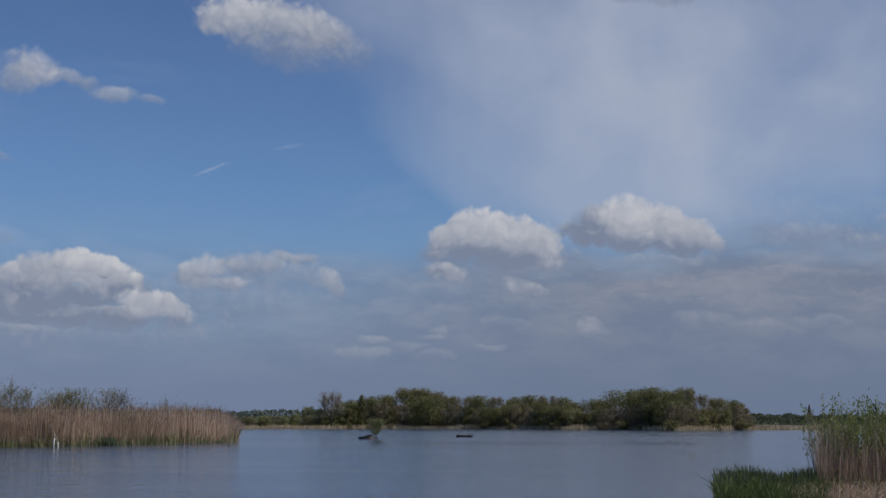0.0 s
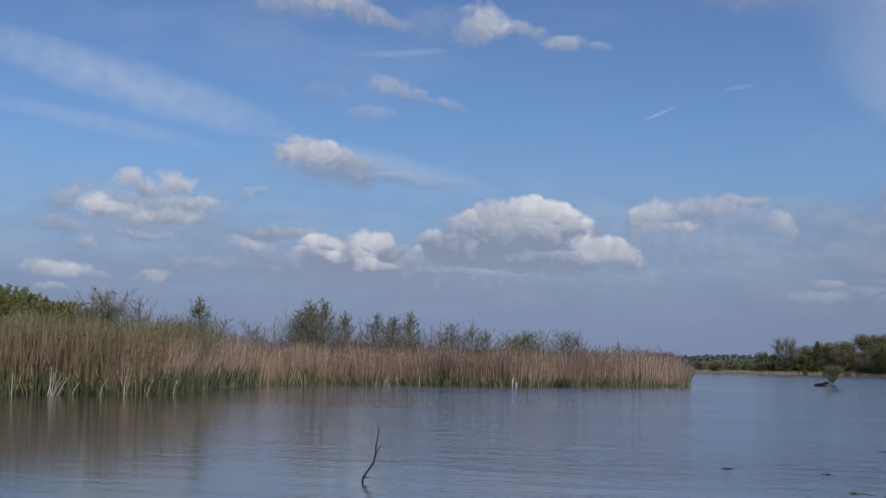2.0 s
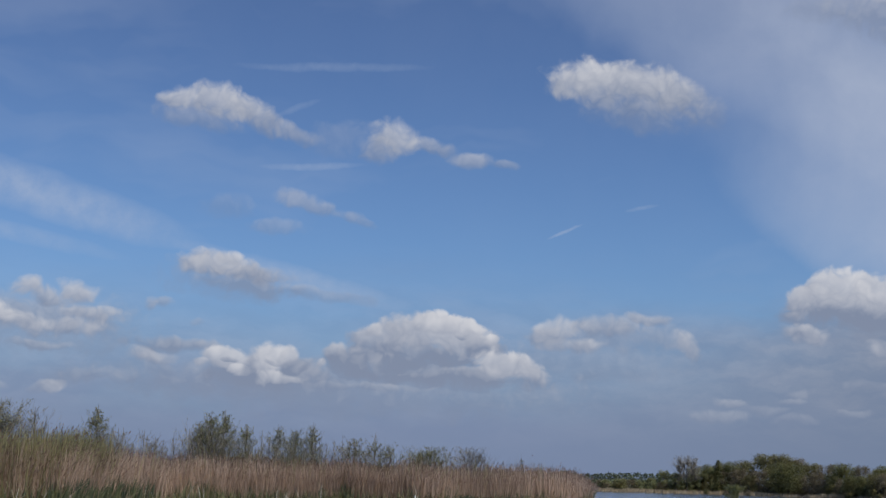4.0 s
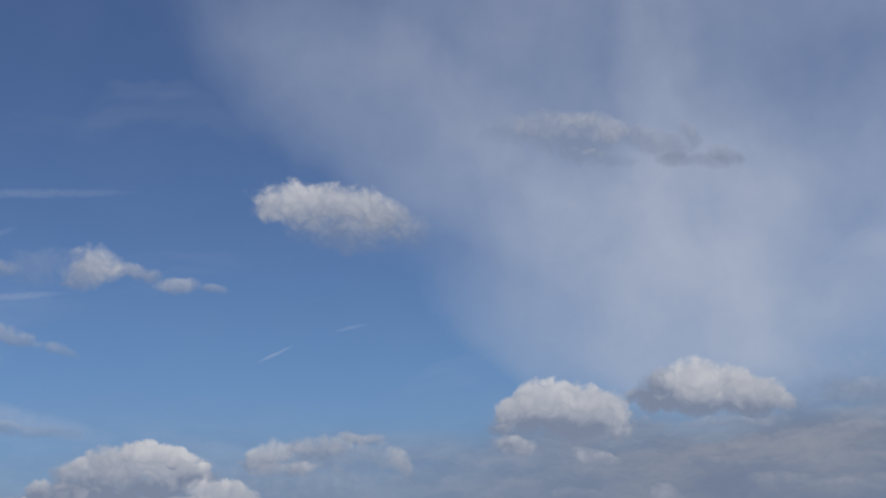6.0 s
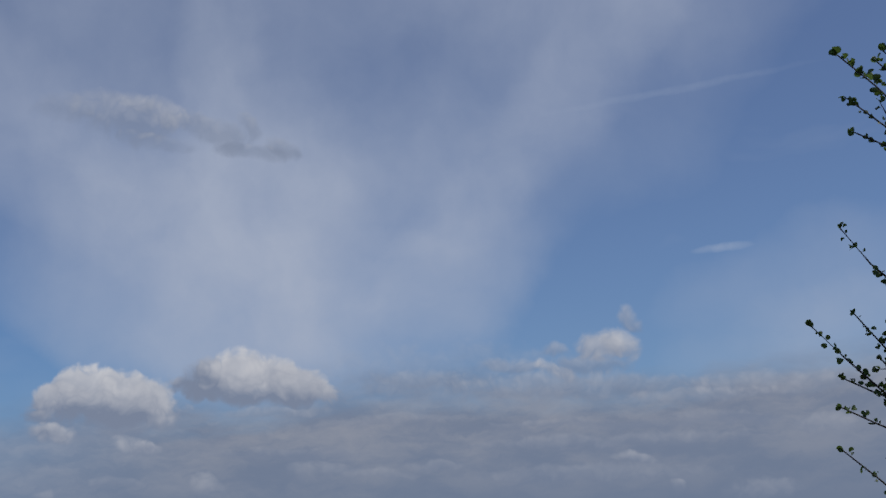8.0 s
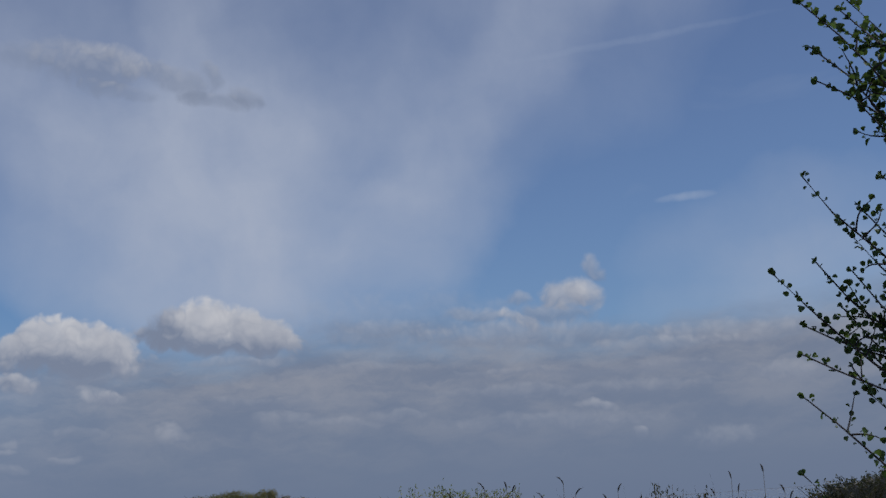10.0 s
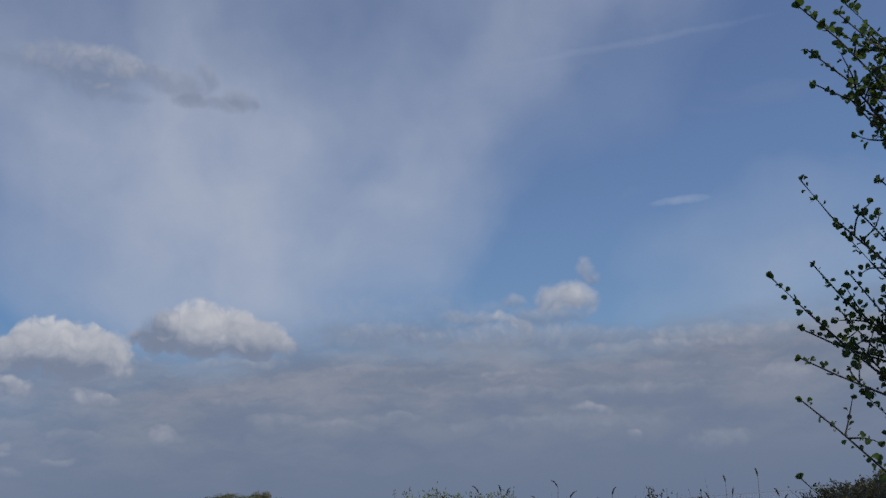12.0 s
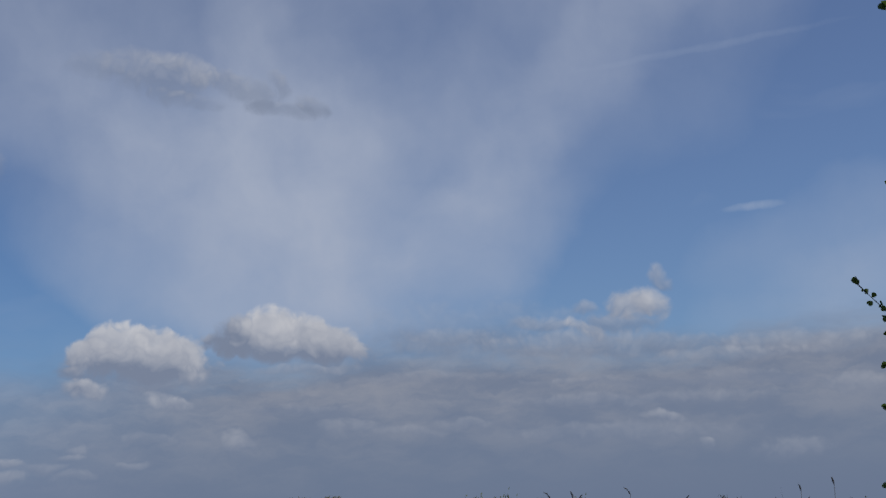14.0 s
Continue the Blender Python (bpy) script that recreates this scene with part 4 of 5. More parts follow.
def conifer(az, r, tall):
    tree = thing("conifer", "dark pointed conifer above the wood", "tree", at=Matrix.Translation(polar(az, r, ground_z(az, r))))
    trunk, crown = Shape(), Shape()
    trunk.tube([Vector((0, 0, -0.3)), Vector((0, 0, tall * 0.6)), Vector((0, 0, tall))], [0.2, 0.12, 0.02], 6)
    for _ in range(900):
        h = random.uniform(0.1, 1.0)
        turn = random.uniform(0, 6.28)
        out = tall * 0.36 * (1.02 - h) * random.uniform(0.3, 1.1)
        way = Vector((math.cos(turn), math.sin(turn), -0.35)).normalized()
        crown.leaf(Vector((math.cos(turn) * out, math.sin(turn) * out, h * tall)), way, Vector((0, 0, 1)), 0.6, 0.35)
    part("trunk", trunk, BARK, tree)
    part("crown", crown, WOOD_LEAF, tree)


conifer(-3.28, 424, top_at(1.07, 424))


def far_woods(name, label, az0, az1, r, low, high, count):
    """A far belt of woodland as one mass of small clumps with an uneven top."""
    s = Shape()
    for _ in range(count):
        az = random.uniform(az0, az1)
        crest = low + (high - low) * (0.5 + 0.5 * noise.noise(Vector((az * 1.1, r * 0.01, 0.3)))) + 1.6 * noise.noise(Vector((az * 6.0, 2.0, 0)))
        d = r + random.uniform(-15, 15)
        z = crest * random.random() ** 0.6
        way = chance_dir()
        k = r / 900
        s.leaf(polar(az, d, z + 0.2), way, way.orthogonal().normalized(), random.uniform(0.6, 1.5) * k, random.uniform(0.5, 1.0) * k)
    for j in range(int((az1 - az0) * 4)):
        a, b = az0 + j / 4, az0 + (j + 1) / 4
        rise = [low + (high - low) * (0.5 + 0.5 * noise.noise(Vector((t * 1.1, r * 0.01, 0.3)))) + 1.2 * noise.noise(Vector((t * 6.0, 2.0, 0))) for t in (a, b)]
        rise = [0.65 * z for z in rise]
        front = [polar(a, r - 8, 0), polar(b, r - 8, 0), polar(b, r, rise[1]), polar(a, r, rise[0])]
        s.face(front)
        s.face([front[3], front[2], polar(b, r + 12, 0), polar(a, r + 12, 0)])
    return tagged(new(name, s.mesh(name, FAR_LEAF)), label, "woodland", kind="stuff")


far_woods("far_woods", "distant low belt of blue-green woodland", -45, -4, 950, 7.5, 11.0, 42000)
far_woods("far_woods", "dark distant belt of woodland across the lake", 11, 17.5, 1000, 4.5, 8.5, 9000)
far_woods("far_woods", "distant woodland all round the lake", 48, 315, 1300, 4.0, 8.0, 30000)


# ---- small things on and round the water ----
def church_spire():
    r, az = 1500, 14.46
    base = Matrix.Translation(polar(az, r, 0))
    church = thing("church_tower", "slim dark church spire far behind the woodland", "church", at=base)
    tower, spire, cross = Shape(), Shape(), Shape()
    tower.tube([Vector((0, 0, 0)), Vector((0, 0, 10.5))], [3.0, 3.0], 4)
    spire.tube([Vector((0, 0, 10.5)), Vector((0, 0, 11.5)), Vector((0, 0, 20.6))], [3.2, 2.3, 0.25], 8)
    cross.tube([Vector((0, 0, 20.4)), Vector((0, 0, 21.6))], [0.15, 0.10], 4)
    part("tower", tower, FAR_STONE, church)
    part("spire", spire, SLATE, church)
    part("finial", cross, SLATE, church)


church_spire()


def rough_clod(radius, flat, seed_at, rings=7, sides=12):
    """A lumpy mound, closed below."""
    s = Shape()
    for i in range(rings + 1):
        a = math.pi / 2 * i / rings
        for j in range(sides):
            b = 2 * math.pi * j / sides
            k = 1 + 0.35 * noise.noise(Vector((math.cos(b) * 1.4, math.sin(b) * 1.4, i * 0.5 + seed_at)))
            s.points.append((radius * k * math.cos(a) * math.cos(b), radius * k * math.cos(a) * math.sin(b) * 0.7, radius * flat * k * math.sin(a) - 0.12))
    for i in range(rings):
        for j in range(sides):
            a, b = i * sides + j, i * sides + (j + 1) % sides
            s.faces.append((a, b, b + sides, a + sides))
            s.slots.append(0)
    s.faces.append(tuple(reversed(range(sides))))
    s.slots.append(0)
    return s


def islet():
    r = 156
    isle = new("islet", rough_clod(1.15, 0.45, 1.0).mesh("islet", WET_WOOD, smooth=True))
    isle.matrix_world = Matrix.Translation(polar(-3.0, r, 0))
    tagged(isle, "small dark root mound standing in the lake", "islet")
    sapling("willow_bush", "small bushy willow growing on the root mound", polar(-2.68, r, 0.10), 2.1, 0.85, 16, 70, SPRING_LEAF, leaf_size=0.11)


def drift_log():
    s = Shape()
    path = [Vector((-0.9 + 0.3 * i, 0.05 * math.sin(i * 2.1), 0.10 + 0.05 * math.sin(i * 1.7))) for i in range(7)]
    s.tube(path, [0.12, 0.16, 0.15, 0.17, 0.14, 0.15, 0.09], 8)
    log = thing("drift_log", "dark wet log with stubs lying in the lake", "log", at=Matrix.Translation(polar(0.87, 176, 0)) @ Matrix.Diagonal((1.15, 1, 1.1, 1)))
    part("log", s, WET_WOOD, log, smooth=True)
    for x, h in ((-0.75, 0.34), (0.55, 0.36), (0.85, 0.30)):
        stub = Shape()
        stub.tube([Vector((x, 0, 0.1)), Vector((x + 0.05, 0, h))], [0.07, 0.03], 6)
        part("stub", stub, WET_WOOD, log)


def water_stick():
    """A bent dead branch that stands out of the water."""
    r = 21.3
    right = polar(-21.1 + 90, 1)
    up = Vector((0, 0, 1))
    stick = thing("dead_branch", "thin bent black dead branch standing in the water", "branch", at=Matrix.Translation(polar(-21.17, r, 0)))
    stem, fork, spur = Shape(), Shape(), Shape()
    steps = ((0.06, -0.45), (-0.01, -0.10), (-0.02, 0.0), (-0.01, 0.06), (0.06, 0.17), (0.14, 0.28), (0.165, 0.40), (0.175, 0.55), (0.215, 0.80))
    path = [right * x + up * z for x, z in steps]
    stem.tube(path, [0.022, 0.020, 0.019, 0.019, 0.016, 0.014, 0.013, 0.011, 0.006], 6)
    fork.tube([path[6], right * 0.21 + up * 0.49, right * 0.255 + up * 0.565], [0.010, 0.007, 0.004], 5)
    spur.tube([path[3], right * 0.05 + up * 0.075, right * 0.095 + up * 0.07], [0.012, 0.009, 0.005], 5)
    part("stem", stem, WET_WOOD, stick)
    part("fork", fork, WET_WOOD, stick)
    part("spur", spur, WET_WOOD, stick)


def floating_weed(az, r, long, label, knob=0.0):
    weed = thing("floating_weed", label, "water plant", "weeds afloat on the lake", at=Matrix.Translation(polar(az, r, 0.004)) @ Matrix.Rotation(-radians(az), 4, "Z"))
    for _ in range(5):
        s = Shape()
        x, y = random.uniform(-long, long) / 2, random.uniform(-0.12, 0.12)
        a = random.uniform(0.04, 0.095) * (0.5 + long)
        rim = [Vector((x + a * math.cos(t * 0.7) * random.uniform(0.8, 1.1), y + a * 0.55 * math.sin(t * 0.7) * random.uniform(0.8, 1.1), 0.003 + 0.002 * math.sin(t * 2))) for t in range(9)]
        k = len(s.points)
        s.points.extend(tuple(p) for p in rim)
        s.points.extend((p.x, p.y, p.z - 0.006) for p in rim)
        s.faces = [tuple(range(9)), tuple(reversed(range(9, 18)))] + [(i, i + 9, (i + 1) % 9 + 9, (i + 1) % 9) for i in range(9)]
        s.slots = [0] * len(s.faces)
        part("pad", s, PAD_LEAF, weed)
    if knob:
        s = Shape()
        s.tube([Vector((0, 0, -0.02)), Vector((0.01, 0, knob * 0.6)), Vector((0.03, 0, knob))], [0.035, 0.04, 0.015], 7)
        part("bud", s, WET_WOOD, weed, "dark rotten bud", smooth=True)


islet()
drift_log()
water_stick()
for az, r, long, knob in ((-4.9, 19.2, 0.75, 0), (-3.72, 19.9, 0.15, 0.025), (-6.1, 19.8, 0.35, 0), (-4.3, 20.2, 0.3, 0), (-0.55, 21.2, 0.25, 0.03), (1.6, 20.7, 0.35, 0.015), (-1.5, 21.6, 0.3, 0)):
    floating_weed(az, r, long, "yellow-green weed pad afloat on the lake", knob)


def drifting_twig(az, r, long):
    s = Shape()
    s.tube([Vector((-long / 2, 0, 0.0)), Vector((-long * 0.1, 0.02, 0.006)), Vector((long * 0.2, 0, 0.004)), Vector((long / 2, 0.03, 0.0))], [0.006, 0.012, 0.011, 0.004], 6)
    ob = new("drifting_twig", s.mesh("drifting_twig", WET_WOOD))
    ob.matrix_world = Matrix.Translation(polar(az, r, 0.0)) @ Matrix.Rotation(-radians(az), 4, "Z")
    tagged(ob, "thin dark twig drifting on the water", "twig", "twigs afloat on the lake")


for az, r, long in ((-6.7, 26, 0.22), (-2.9, 25.3, 0.2), (3.0, 28.5, 0.35), (-0.6, 33, 0.5), (0.6, 31.5, 0.1), (-1.9, 21.7, 0.15)):
    drifting_twig(az, r, long)


def white_stake(az, r, tall, lean):
    s = Shape()
    s.tube([Vector((0, 0, -0.4)), Vector((lean * 0.4, 0, tall * 0.5)), Vector((lean, 0, tall))], [0.055, 0.05, 0.035], 7)
    ob = new("white_stake", s.mesh("white_stake", WHITE_WOOD, smooth=True))
    ob.matrix_world = Matrix.Translation(polar(az, r, 0.0))
    tagged(ob, "white peeled stake standing in front of the reeds", "stake", "white stakes by the reeds")


white_stake(-15.28, shore(-15.28) - 1.2, 0.68, 0.05)
white_stake(-15.12, shore(-15.12) - 1.2, 0.4, 0.02)


def dead_stalk(az, r, tall, lean):
    s = Shape()
    s.tube([Vector((0, 0, -0.3)), Vector((lean * 0.5, 0.03, tall * 0.48)), Vector((lean, 0.1, tall))], [0.022, 0.018, 0.010], 5)
    ob = new("dead_stalk", s.mesh("dead_stalk", PALE_STALK))
    ob.matrix_world = Matrix.Translation(polar(az, r, 0.0))
    tagged(ob, "bleached leaning dead stalk at the water's edge", "stalk", "bleached stalks along the reed bed")


for _ in range(26):
    az = random.uniform(-36, -16) if random.random() < 0.8 else random.uniform(-16, -9)
    dead_stalk(az, shore(az) + random.uniform(-1.4, -0.5), random.uniform(0.35, 1.2), random.uniform(-0.7, 0.6))

for lean in (-0.05, 0.25, 0.55, 0.75):  # a fan of stalks at the water's edge
    dead_stalk(-33.55, shore(-33.55) - 1.3, 1.35 - 0.6 * abs(lean), lean)

# the near bank: sedge, grass, tan reeds and a willow thicket
blades("bank_sedge", "dark green upright sedge at the water's edge of the bank", "sedge", near_bed(520, 10.75, 12.9, 30.3, 32.5) + near_bed(260, 12.7, 14.6, 30.8, 33.2) + near_bed(90, 14.1, 15, 32, 34), 0.26, 0.58, 0.042, 0.10, (SEDGE,), swell=0.3)
blades("bank_grass", "short green grass with straw on the bank", "grass", near_bed(8500, 10.9, 15.0, 27, 37) + near_bed(700, 15.0, 20, 30, 37), 0.12, 0.52, 0.024, 0.28, (GRASS,), swell=0.5)
blades("bank_straw", "flattened dead straw on the bank", "straw", near_bed(700, 13.6, 15.0, 28, 35) + near_bed(3800, 14.6, 20, 28, 36), 0.06, 0.40, 0.018, 0.6, (REED,))
blades("bank_reeds", "tan dry reed stems on the bank by the willows", "reeds", near_bed(5200, 14.75, 22, 31.8, 37), 0.5, 1.6, 0.012, 0.10, (REED, PLUME), 0.05, swell=0.25)
blades("bank_reeds", "thin dry reeds with seed heads on the bank", "reeds", near_bed(46, 17, 31, 22, 30), 1.4, 2.0, 0.009, 0.06, (BARK, BARK), 0.12)


def seed_stalk(az, r, el, lean):
    """A dead reed stalk with a drooping seed head, its tip seen at a given height."""
    z = ground_z(az, r)
    tall = top_at(el, r) - z
    stalk = thing("reed_stalk", "thin dead reed stalk with a dark drooping seed head", "reed", "seed stalks on the bank", at=Matrix.Translation(polar(az, r, z)) @ Matrix.Rotation(-radians(az), 4, "Z"))
    stem, head = Shape(), Shape()
    top = Vector((lean * 0.3, 0, tall - 0.16))
    stem.tube([Vector((0, 0, -0.1)), Vector((lean * 0.12, 0.02, tall * 0.5)), top], [0.007, 0.006, 0.004], 5)
    head.tube([top, top + Vector((-lean * 0.08, 0, 0.06)), top + Vector((-lean * 0.22, 0, 0.12)), top + Vector((-lean * 0.42, 0, 0.15))], [0.004, 0.016, 0.013, 0.003], 6)
    part("stem", stem, TWIG, stalk)
    part("seed_head", head, BARK, stalk, "dark brown seed head")


for az, el, lean in ((18.15, 1.08, 0.3), (19.17, 1.05, 0.1), (19.57, 0.89, -0.2), (21.32, 1.07, 0.3), (22.18, 0.58, -0.4), (20.48, 0.51, 0.3), (23.05, 0.28, 0.2), (23.76, 0.62, -0.2), (27.27, 0.19, 0.2), (28.03, 0.79, 0.1), (28.37, 0.28, -0.1), (29.28, 0.98, 0.1), (29.94, 0.16, 0.2), (30.38, -0.13, -0.2), (16.88, 0.77, 0.2)):
    seed_stalk(az, random.uniform(24, 29), el, lean)


def willow_thicket(az, r, tall, shoots, spread, leaf_mat, leaves):
    """Upright willow shoots with narrow pale leaves towards their tips."""
    z = ground_z(az, r)
    bush = thing("willow_bush", "upright willow bush with pale green new leaves on the bank", "bush", "willow bushes on the bank", at=Matrix.Translation(polar(az, r, z)))
    stems, crown = Shape(), Shape()
    for _ in range(shoots):
        foot = Vector((max(-0.6, min(0.6, random.gauss(0, 0.5))) * spread, random.gauss(0, spread * 0.4), -0.05))
        h = tall * random.uniform(0.62, 1.0)
        tip = foot * 1.35 + Vector((random.gauss(0, 0.12), random.gauss(0, 0.12), h))
        path = curve_path(foot, tip, Vector((random.gauss(0, 0.05), random.gauss(0, 0.05), 0)), 5)
        stems.tube(path, [0.011, 0.010, 0.008, 0.006, 0.005, 0.003], 4, cap=False)
        for _ in range(int(leaves * random.uniform(0.7, 1.3))):
            t = random.uniform(0.42, 1.0) ** 0.8 * 4.99
            k = int(t)
            spot = path[k].lerp(path[k + 1], t - k)
            way = (chance_dir(0.9) + Vector((0, 0, 0.3))).normalized()
            side = way.orthogonal().normalized()
            if random.random() < 0.5:
                spot = spot + chance_dir(0.4) * 0.10
            crown.leaf(spot, way, (side + chance_dir() * 0.5).normalized(), random.uniform(0.05, 0.10), random.uniform(0.02, 0.034))
    tagged(part("stem_clump", stems, TWIG, bush), kind="stuff")
    part("crown", crown, leaf_mat, bush)


for az, r, top, shoots, spread in ((15.3, 33.5, 0.85, 40, 0.55), (16.1, 33.0, 1.22, 55, 0.6), (16.9, 33.5, 1.0, 55, 0.7), (17.9, 33.0, 0.95, 55, 0.7), (18.9, 32.5, 0.85, 40, 0.8),
                                   (24.5, 27.0, 0.55, 24, 0.16), (25.4, 26.0, 0.82, 36, 0.14),
                                   (25.75, 26.5, 0.58, 30, 0.12), (26.3, 26.0, 0.2, 40, 0.3), (27.25, 26.0, 0.36, 24, 0.14), (28.3, 26.0, 0.40, 30, 0.16)):
    willow_thicket(az, r, top_at(top, r) - ground_z(az, r), shoots if az < 20 else shoots // 4, spread, WILLOW_LEAF if az < 20 else BUSH_LEAF, 34 if az < 20 else 20)
blades("bank_weeds", "dense grey-green weeds along the bank", "weeds", near_bed(6000, 20, 36, 26, 34), 0.4, 1.0, 0.022, 0.16, (SEDGE,))
for az, r, el in ((28.9, 34, -0.50), (29.8, 34, -0.55), (30.6, 33, -0.60), (31.3, 34, -0.45), (32.1, 33, -0.05), (32.7, 34, 0.12), (33.4, 33, 0.25),
                  (34.2, 34, 0.42), (35.2, 33, 0.55), (36.4, 33, 0.7), (38.0, 32, 0.8), (40.0, 32, 0.9)):
    z = ground_z(az, r)
    sapling("hawthorn_bush", "dark twiggy bush with small leaves on the bank", polar(az, r, z), top_at(el, r) - z, 0.6, 4, 110, BUSH_LEAF, leaf_size=0.06)


# ---- the alder that hangs into view close to the camera ----
def alder_leaf_mesh(name, fold):
    """A round alder leaf, notched at the tip and cupped along its rib."""
    s = Shape()
    outline = ((0.0, 0.0), (0.22, 0.10), (0.42, 0.34), (0.46, 0.62), (0.34, 0.88), (0.14, 1.0), (0.0, 0.94))
    for x, y in outline:
        s.points.append((x, y, fold * x + 0.10 * math.sin(y * 3)))
    for x, y in outline[1:-1]:
        s.points.append((-x, y, fold * x + 0.10 * math.sin(y * 3)))
    s.points.append((0.0, 0.5, 0.12))
    c = len(s.points) - 1
    rim = [0, 1, 2, 3, 4, 5, 6, 11, 10, 9, 8, 7]
    s.faces = [(c, rim[i], rim[(i + 1) % 12]) for i in range(12)]
    s.slots = [0] * 12
    return s.mesh(name, ALDER_LEAF, smooth=True)


LEAVES = [alder_leaf_mesh("leaf", 0.35), alder_leaf_mesh("leaf", 0.9), alder_leaf_mesh("leaf", 1.5), alder_leaf_mesh("leaf", -0.4)]
ALDER_AT = (45.0, 3.9)


def sight(az, el, r):
    return Vector((r * math.cos(radians(el)) * math.sin(radians(az)), r * math.cos(radians(el)) * math.cos(radians(az)), EYE_Z + r * math.sin(radians(el))))


def build_alder():
    foot = polar(*ALDER_AT, ground_z(*ALDER_AT))
    tree = thing("alder_tree", "alder with dark twigs and small round spring leaves", "tree", at=Matrix.Translation(foot))
    trunk = Shape()
    stem = curve_path(Vector((0, 0, -0.3)), Vector((0.15, 0.1, 5.6)), Vector((0.10, 0, 0)), 9)
    trunk.tube(stem, [0.10 * (1 - 0.85 * i / 9) + 0.006 for i in range(10)], 9)
    part("trunk", trunk, BARK, tree, smooth=True)

    def leaf_pose(at, way, size):
        up = (Vector((0, 0, 1)) + chance_dir() * 1.6).normalized()
        side = way.cross(up).normalized()
        return Matrix.Translation(at) @ Matrix((side, way, side.cross(way))).transposed().to_4x4() @ Matrix.Scale(size, 4)

    def hang(branch, poses):
        """The leaves at the outer end are objects of their own, the rest of a branch's leaves is one mesh."""
        for m in poses[:14]:
            ob = new("leaf", random.choice(LEAVES))
            ob.parent = branch
            ob.matrix_local = m
        rest = Shape()
        for m in poses[14:]:
            data, k = random.choice(LEAVES), len(rest.points)
            rest.points.extend(tuple(m @ v.co) for v in data.vertices)
            rest.faces.extend(tuple(i + k for i in f.vertices) for f in data.polygons)
        rest.slots = [0] * len(rest.faces)
        if rest.faces:
            tagged(part("foliage", rest, ALDER_FOLIAGE, branch, smooth=True), kind="stuff")

    def bough(tip, bend, size, leaves, spurs, drop=0.90, thick=0.006):
        """A bough from the trunk to a tip that is seen in a given direction, with side twigs and leaves."""
        end = sight(tip[0] + 0.14, tip[1], tip[2]) - foot
        rise = max(0.3, min(8.9, (end.z + 0.3 - drop) / 5.9 * 9))
        root = stem[int(rise)].lerp(stem[int(rise) + 1], rise - int(rise))
        path = curve_path(root, end, Vector(bend), 14)
        for i in range(3, 14):
            path[i] = path[i] + Vector((noise.noise(path[i] * 3.1), noise.noise(path[i] * 3.1 + Vector((9, 0, 0))), noise.noise(path[i] * 3.1 + Vector((0, 9, 0))))) * 0.022
        wood = Shape()
        wood.tube(path, [thick * (1 - i / 14) + 0.0016 for i in range(15)], 6)
        sprigs = [(path[6:], 1.0)]
        spurs = list(spurs) + [(random.uniform(0.45, 0.92), random.uniform(-0.8, 0.5), random.uniform(0.0, 1.0), random.uniform(0.03, 0.09)) for _ in range(8)]
        for t, az_off, el_off, long in spurs:
            k = min(13, int(t * 14))
            base = path[k].lerp(path[k + 1], t * 14 - k)
            right = polar(tip[0] + 90, 1)
            goal = base + (right * az_off + Vector((0, 0, 1)) * el_off).normalized() * long + chance_dir() * 0.02
            twig = curve_path(base, goal, chance_dir() * 0.015, 5)
            wood.tube(twig, [0.0026, 0.0024, 0.0022, 0.0019, 0.0016, 0.0010], 5)
            sprigs.append((twig, 0.7))
        branch = part("branch", wood, ALDER_BARK, tree, smooth=True)
        poses = []
        for line, dense in sprigs:
            length = sum((line[i + 1] - line[i]).length for i in range(len(line) - 1))
            count = max(4, int(leaves * 1.8 * dense * length / 0.45))
            for i in range(count):
                t = (i + random.random()) / count * (len(line) - 1.001)
                k = int(t)
                at = line[k].lerp(line[k + 1], t - k)
                ahead = (line[k + 1] - line[k]).normalized()
                for _ in range(random.choice((1, 1, 2, 3))):
                    way = (ahead * 0.5 + chance_dir(0.25)).normalized()
                    poses.append((k / len(line), leaf_pose(at + way * 0.006, way, size * random.uniform(0.22, 0.66))))
            for _ in range(2):
                way = ((line[-1] - line[-2]).normalized() + chance_dir() * 0.7).normalized()
                poses.append((1.0, leaf_pose(line[-1], way, size * random.uniform(0.35, 0.62))))
        hang(branch, [m for _, m in sorted(poses, key=lambda row: -row[0])])

    up_left, up, left = (-0.7, 0.75), (-0.1, 1.0), (-1.0, 0.1)
    bough((32.92, 18.69, 3.35), (0, 0, -0.05), 0.034, 15, ((0.72, *up_left, 0.16), (0.62, *up, 0.22), (0.82, *up, 0.08), (0.5, *up, 0.25)))
    bough((33.09, 16.95, 3.40), (0, 0, -0.04), 0.032, 14, ((0.80, *left, 0.08), (0.70, *left, 0.10), (0.55, -0.5, -0.8, 0.16), (0.62, *up, 0.12)))
    bough((34.74, 18.51, 3.45), (0.03, 0, -0.08), 0.036, 14, ((0.7, *up_left, 0.12), (0.6, 0.3, 0.9, 0.2)))
    bough((34.48, 14.82, 3.40), (0, 0, -0.05), 0.032, 12, ((0.75, -0.3, -0.9, 0.10),))
    bough((35.20, 11.62, 3.45), (0, 0, -0.03), 0.030, 10, ((0.8, *left, 0.04),))
    bough((32.18, 11.96, 3.35), (0, 0, -0.04), 0.026, 14, ((0.70, 0.1, 1.0, 0.04), (0.45, -0.3, 0.9, 0.26)))
    bough((34.20, 10.54, 3.45), (0, 0, -0.03), 0.030, 15, ((0.7, *up, 0.06),))
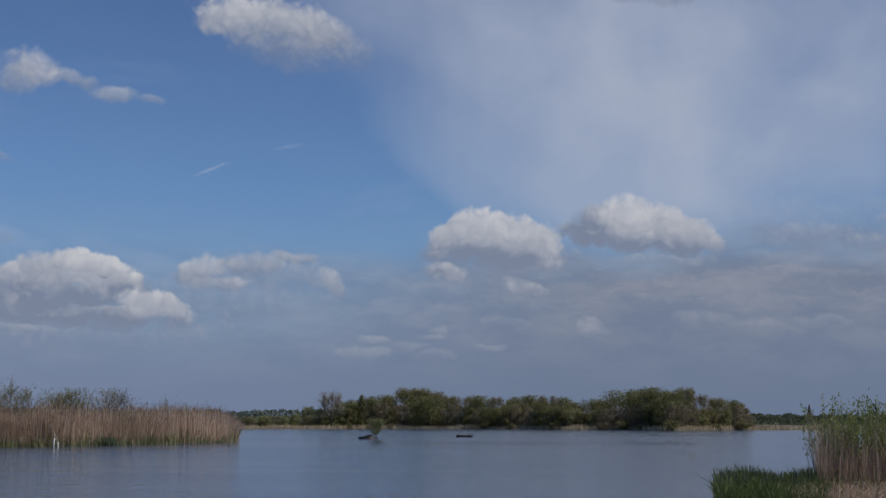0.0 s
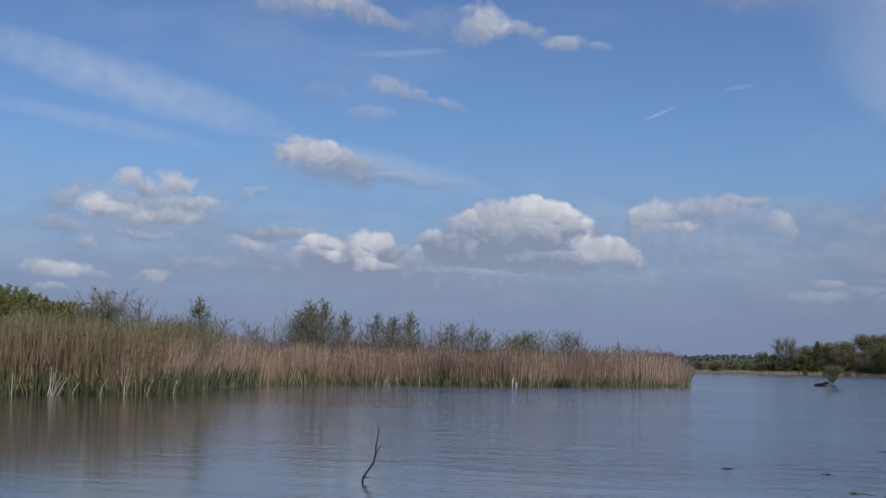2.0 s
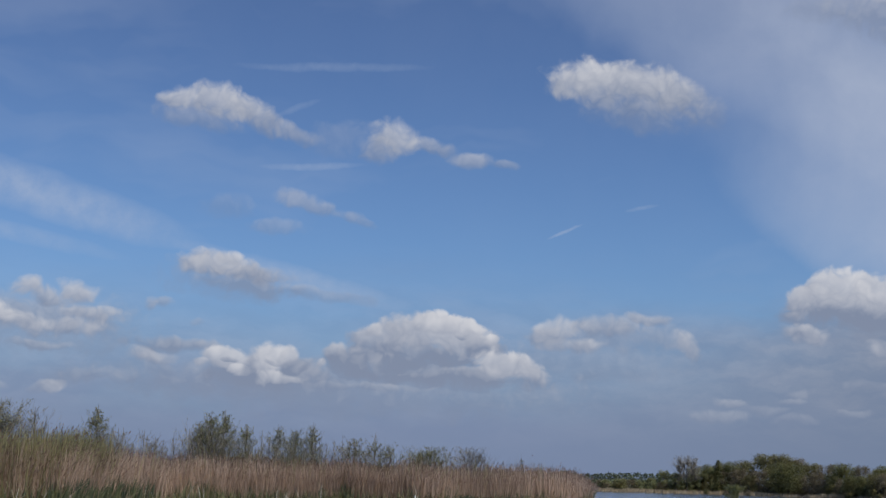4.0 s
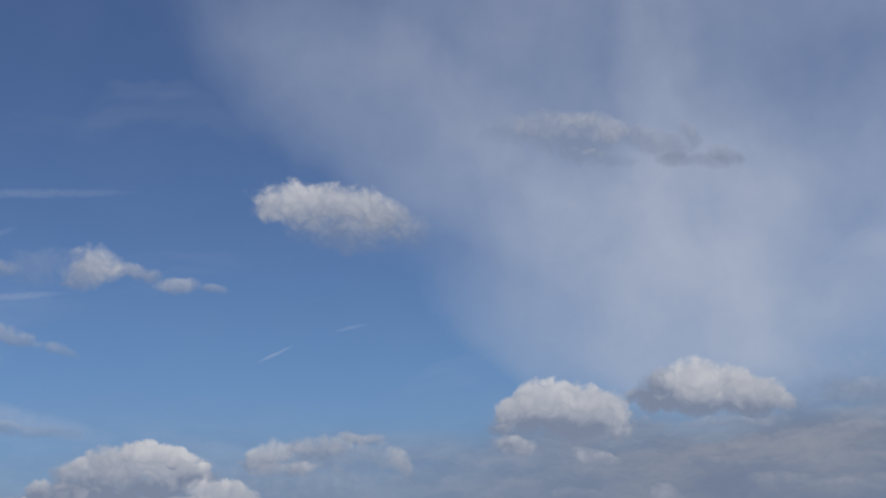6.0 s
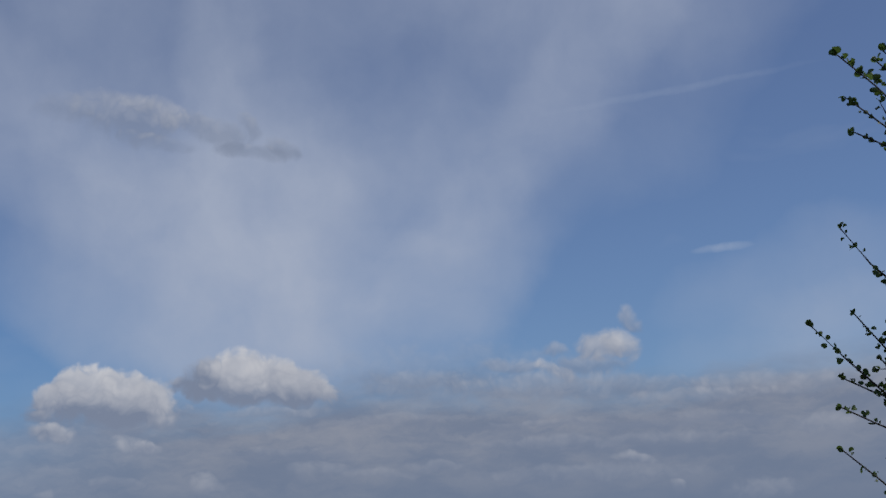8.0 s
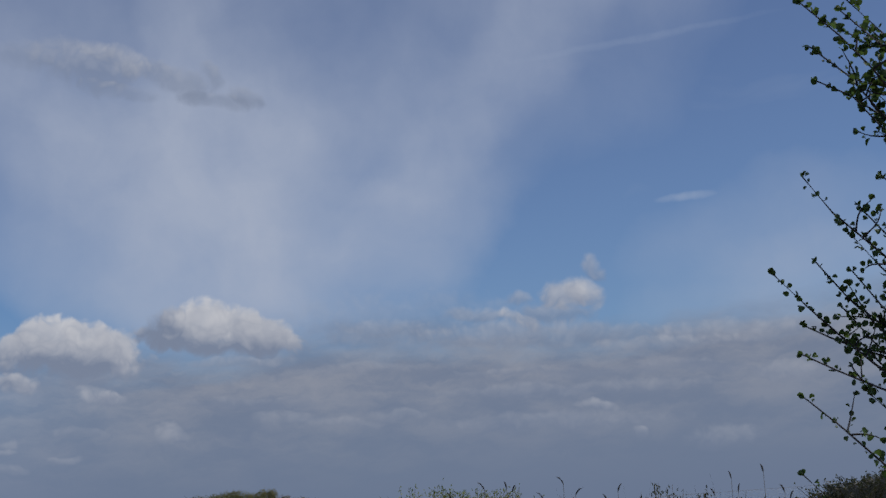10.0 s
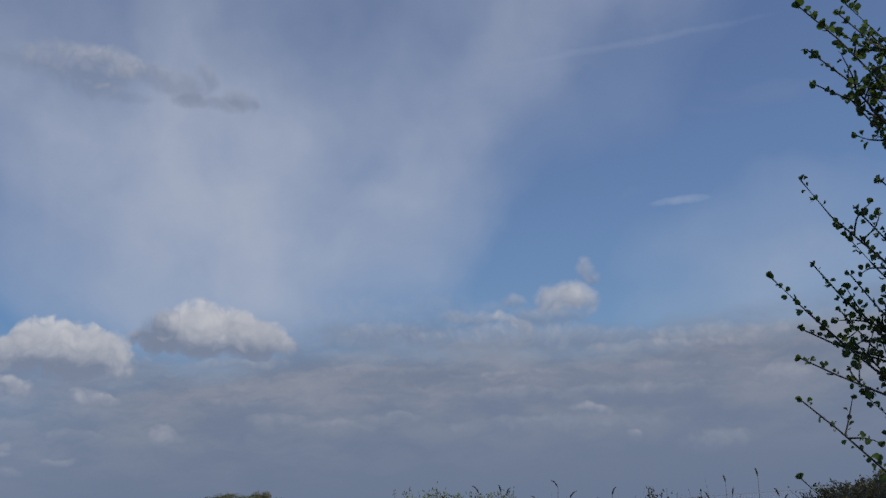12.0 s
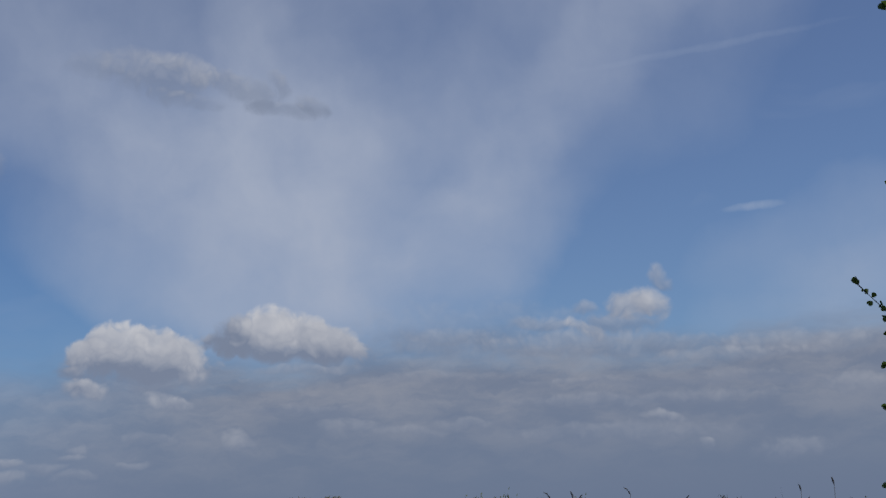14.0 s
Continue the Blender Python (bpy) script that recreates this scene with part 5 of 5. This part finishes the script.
    bough((30.60, 8.28, 3.35), (0, 0, -0.06), 0.029, 15, ((0.82, 0.2, 0.9, 0.06), (0.66, -0.8, -0.1, 0.10), (0.58, *up, 0.16), (0.48, *up_left, 0.14)))
    bough((32.28, 8.59, 3.40), (0, 0, -0.05), 0.029, 14, ((0.75, 0.2, 1.0, 0.05), (0.55, 0.1, 1.0, 0.18)))
    bough((31.52, 6.17, 3.40), (0, 0, -0.02), 0.028, 14, ((0.7, *left, 0.06),), 0.35)
    bough((31.36, 5.03, 3.35), (0, 0, -0.08), 0.029, 13, ((0.72, *up_left, 0.07), (0.6, *left, 0.08), (0.5, -0.6, -0.6, 0.08)), 0.30)
    bough((31.23, 3.36, 3.35), (0, 0, -0.05), 0.030, 13, ((0.75, 0.1, 1.0, 0.07), (0.6, -0.3, 0.9, 0.1), (0.5, 0.3, 0.9, 0.1), (0.66, -0.6, -0.7, 0.09)))
    bough((30.85, 0.39, 3.30), (0, 0, -0.05), 0.027, 8, ((0.8, 0.6, 0.7, 0.05),))
    bough((34.30, 9.30, 3.50), (0, 0, -0.03), 0.029, 15, ((0.7, *left, 0.06), (0.5, *up, 0.12)))
    bough((33.40, 7.00, 3.45), (0, 0, -0.03), 0.029, 15, ((0.6, *up_left, 0.08),), 0.5)
    bough((34.60, 6.00, 3.50), (0, 0, -0.03), 0.029, 15, ((0.6, *up, 0.10),), 0.4)
    bough((35.40, 17.40, 3.50), (0, 0, -0.03), 0.033, 16, ((0.7, *up, 0.10), (0.5, *left, 0.10)))
    bough((35.60, 15.80, 3.50), (0, 0, -0.03), 0.033, 16, ((0.7, *left, 0.10), (0.5, *up_left, 0.12)))
    bough((33.20, 15.60, 3.45), (0, 0, -0.02), 0.030, 12, ((0.8, *left, 0.04),), 0.5)
    bough((33.60, 3.40, 3.50), (0, 0, -0.03), 0.030, 16, ((0.6, *up, 0.10), (0.7, *left, 0.08)))
    bough((34.20, 1.80, 3.50), (0, 0, -0.03), 0.030, 16, ((0.6, *up, 0.10), (0.7, *left, 0.08)))
    bough((33.66, 9.62, 3.45), (0, 0, -0.03), 0.028, 15, ((0.7, *up_left, 0.08), (0.55, *up, 0.10)))
    bough((33.62, 8.08, 3.45), (0, 0, -0.03), 0.028, 15, ((0.7, *left, 0.06), (0.55, *up, 0.10)))
    bough((33.09, 6.70, 3.45), (0, 0, -0.03), 0.028, 15, ((0.7, *up, 0.06), (0.55, *up, 0.10)))
    bough((34.45, 18.14, 3.45), (0, 0, -0.03), 0.028, 15, ((0.7, *up_left, 0.07), (0.55, *up, 0.10)))
    bough((33.47, 5.45, 3.45), (0, 0, -0.03), 0.028, 15, ((0.7, *up_left, 0.08), (0.55, *up, 0.10)))


build_alder()
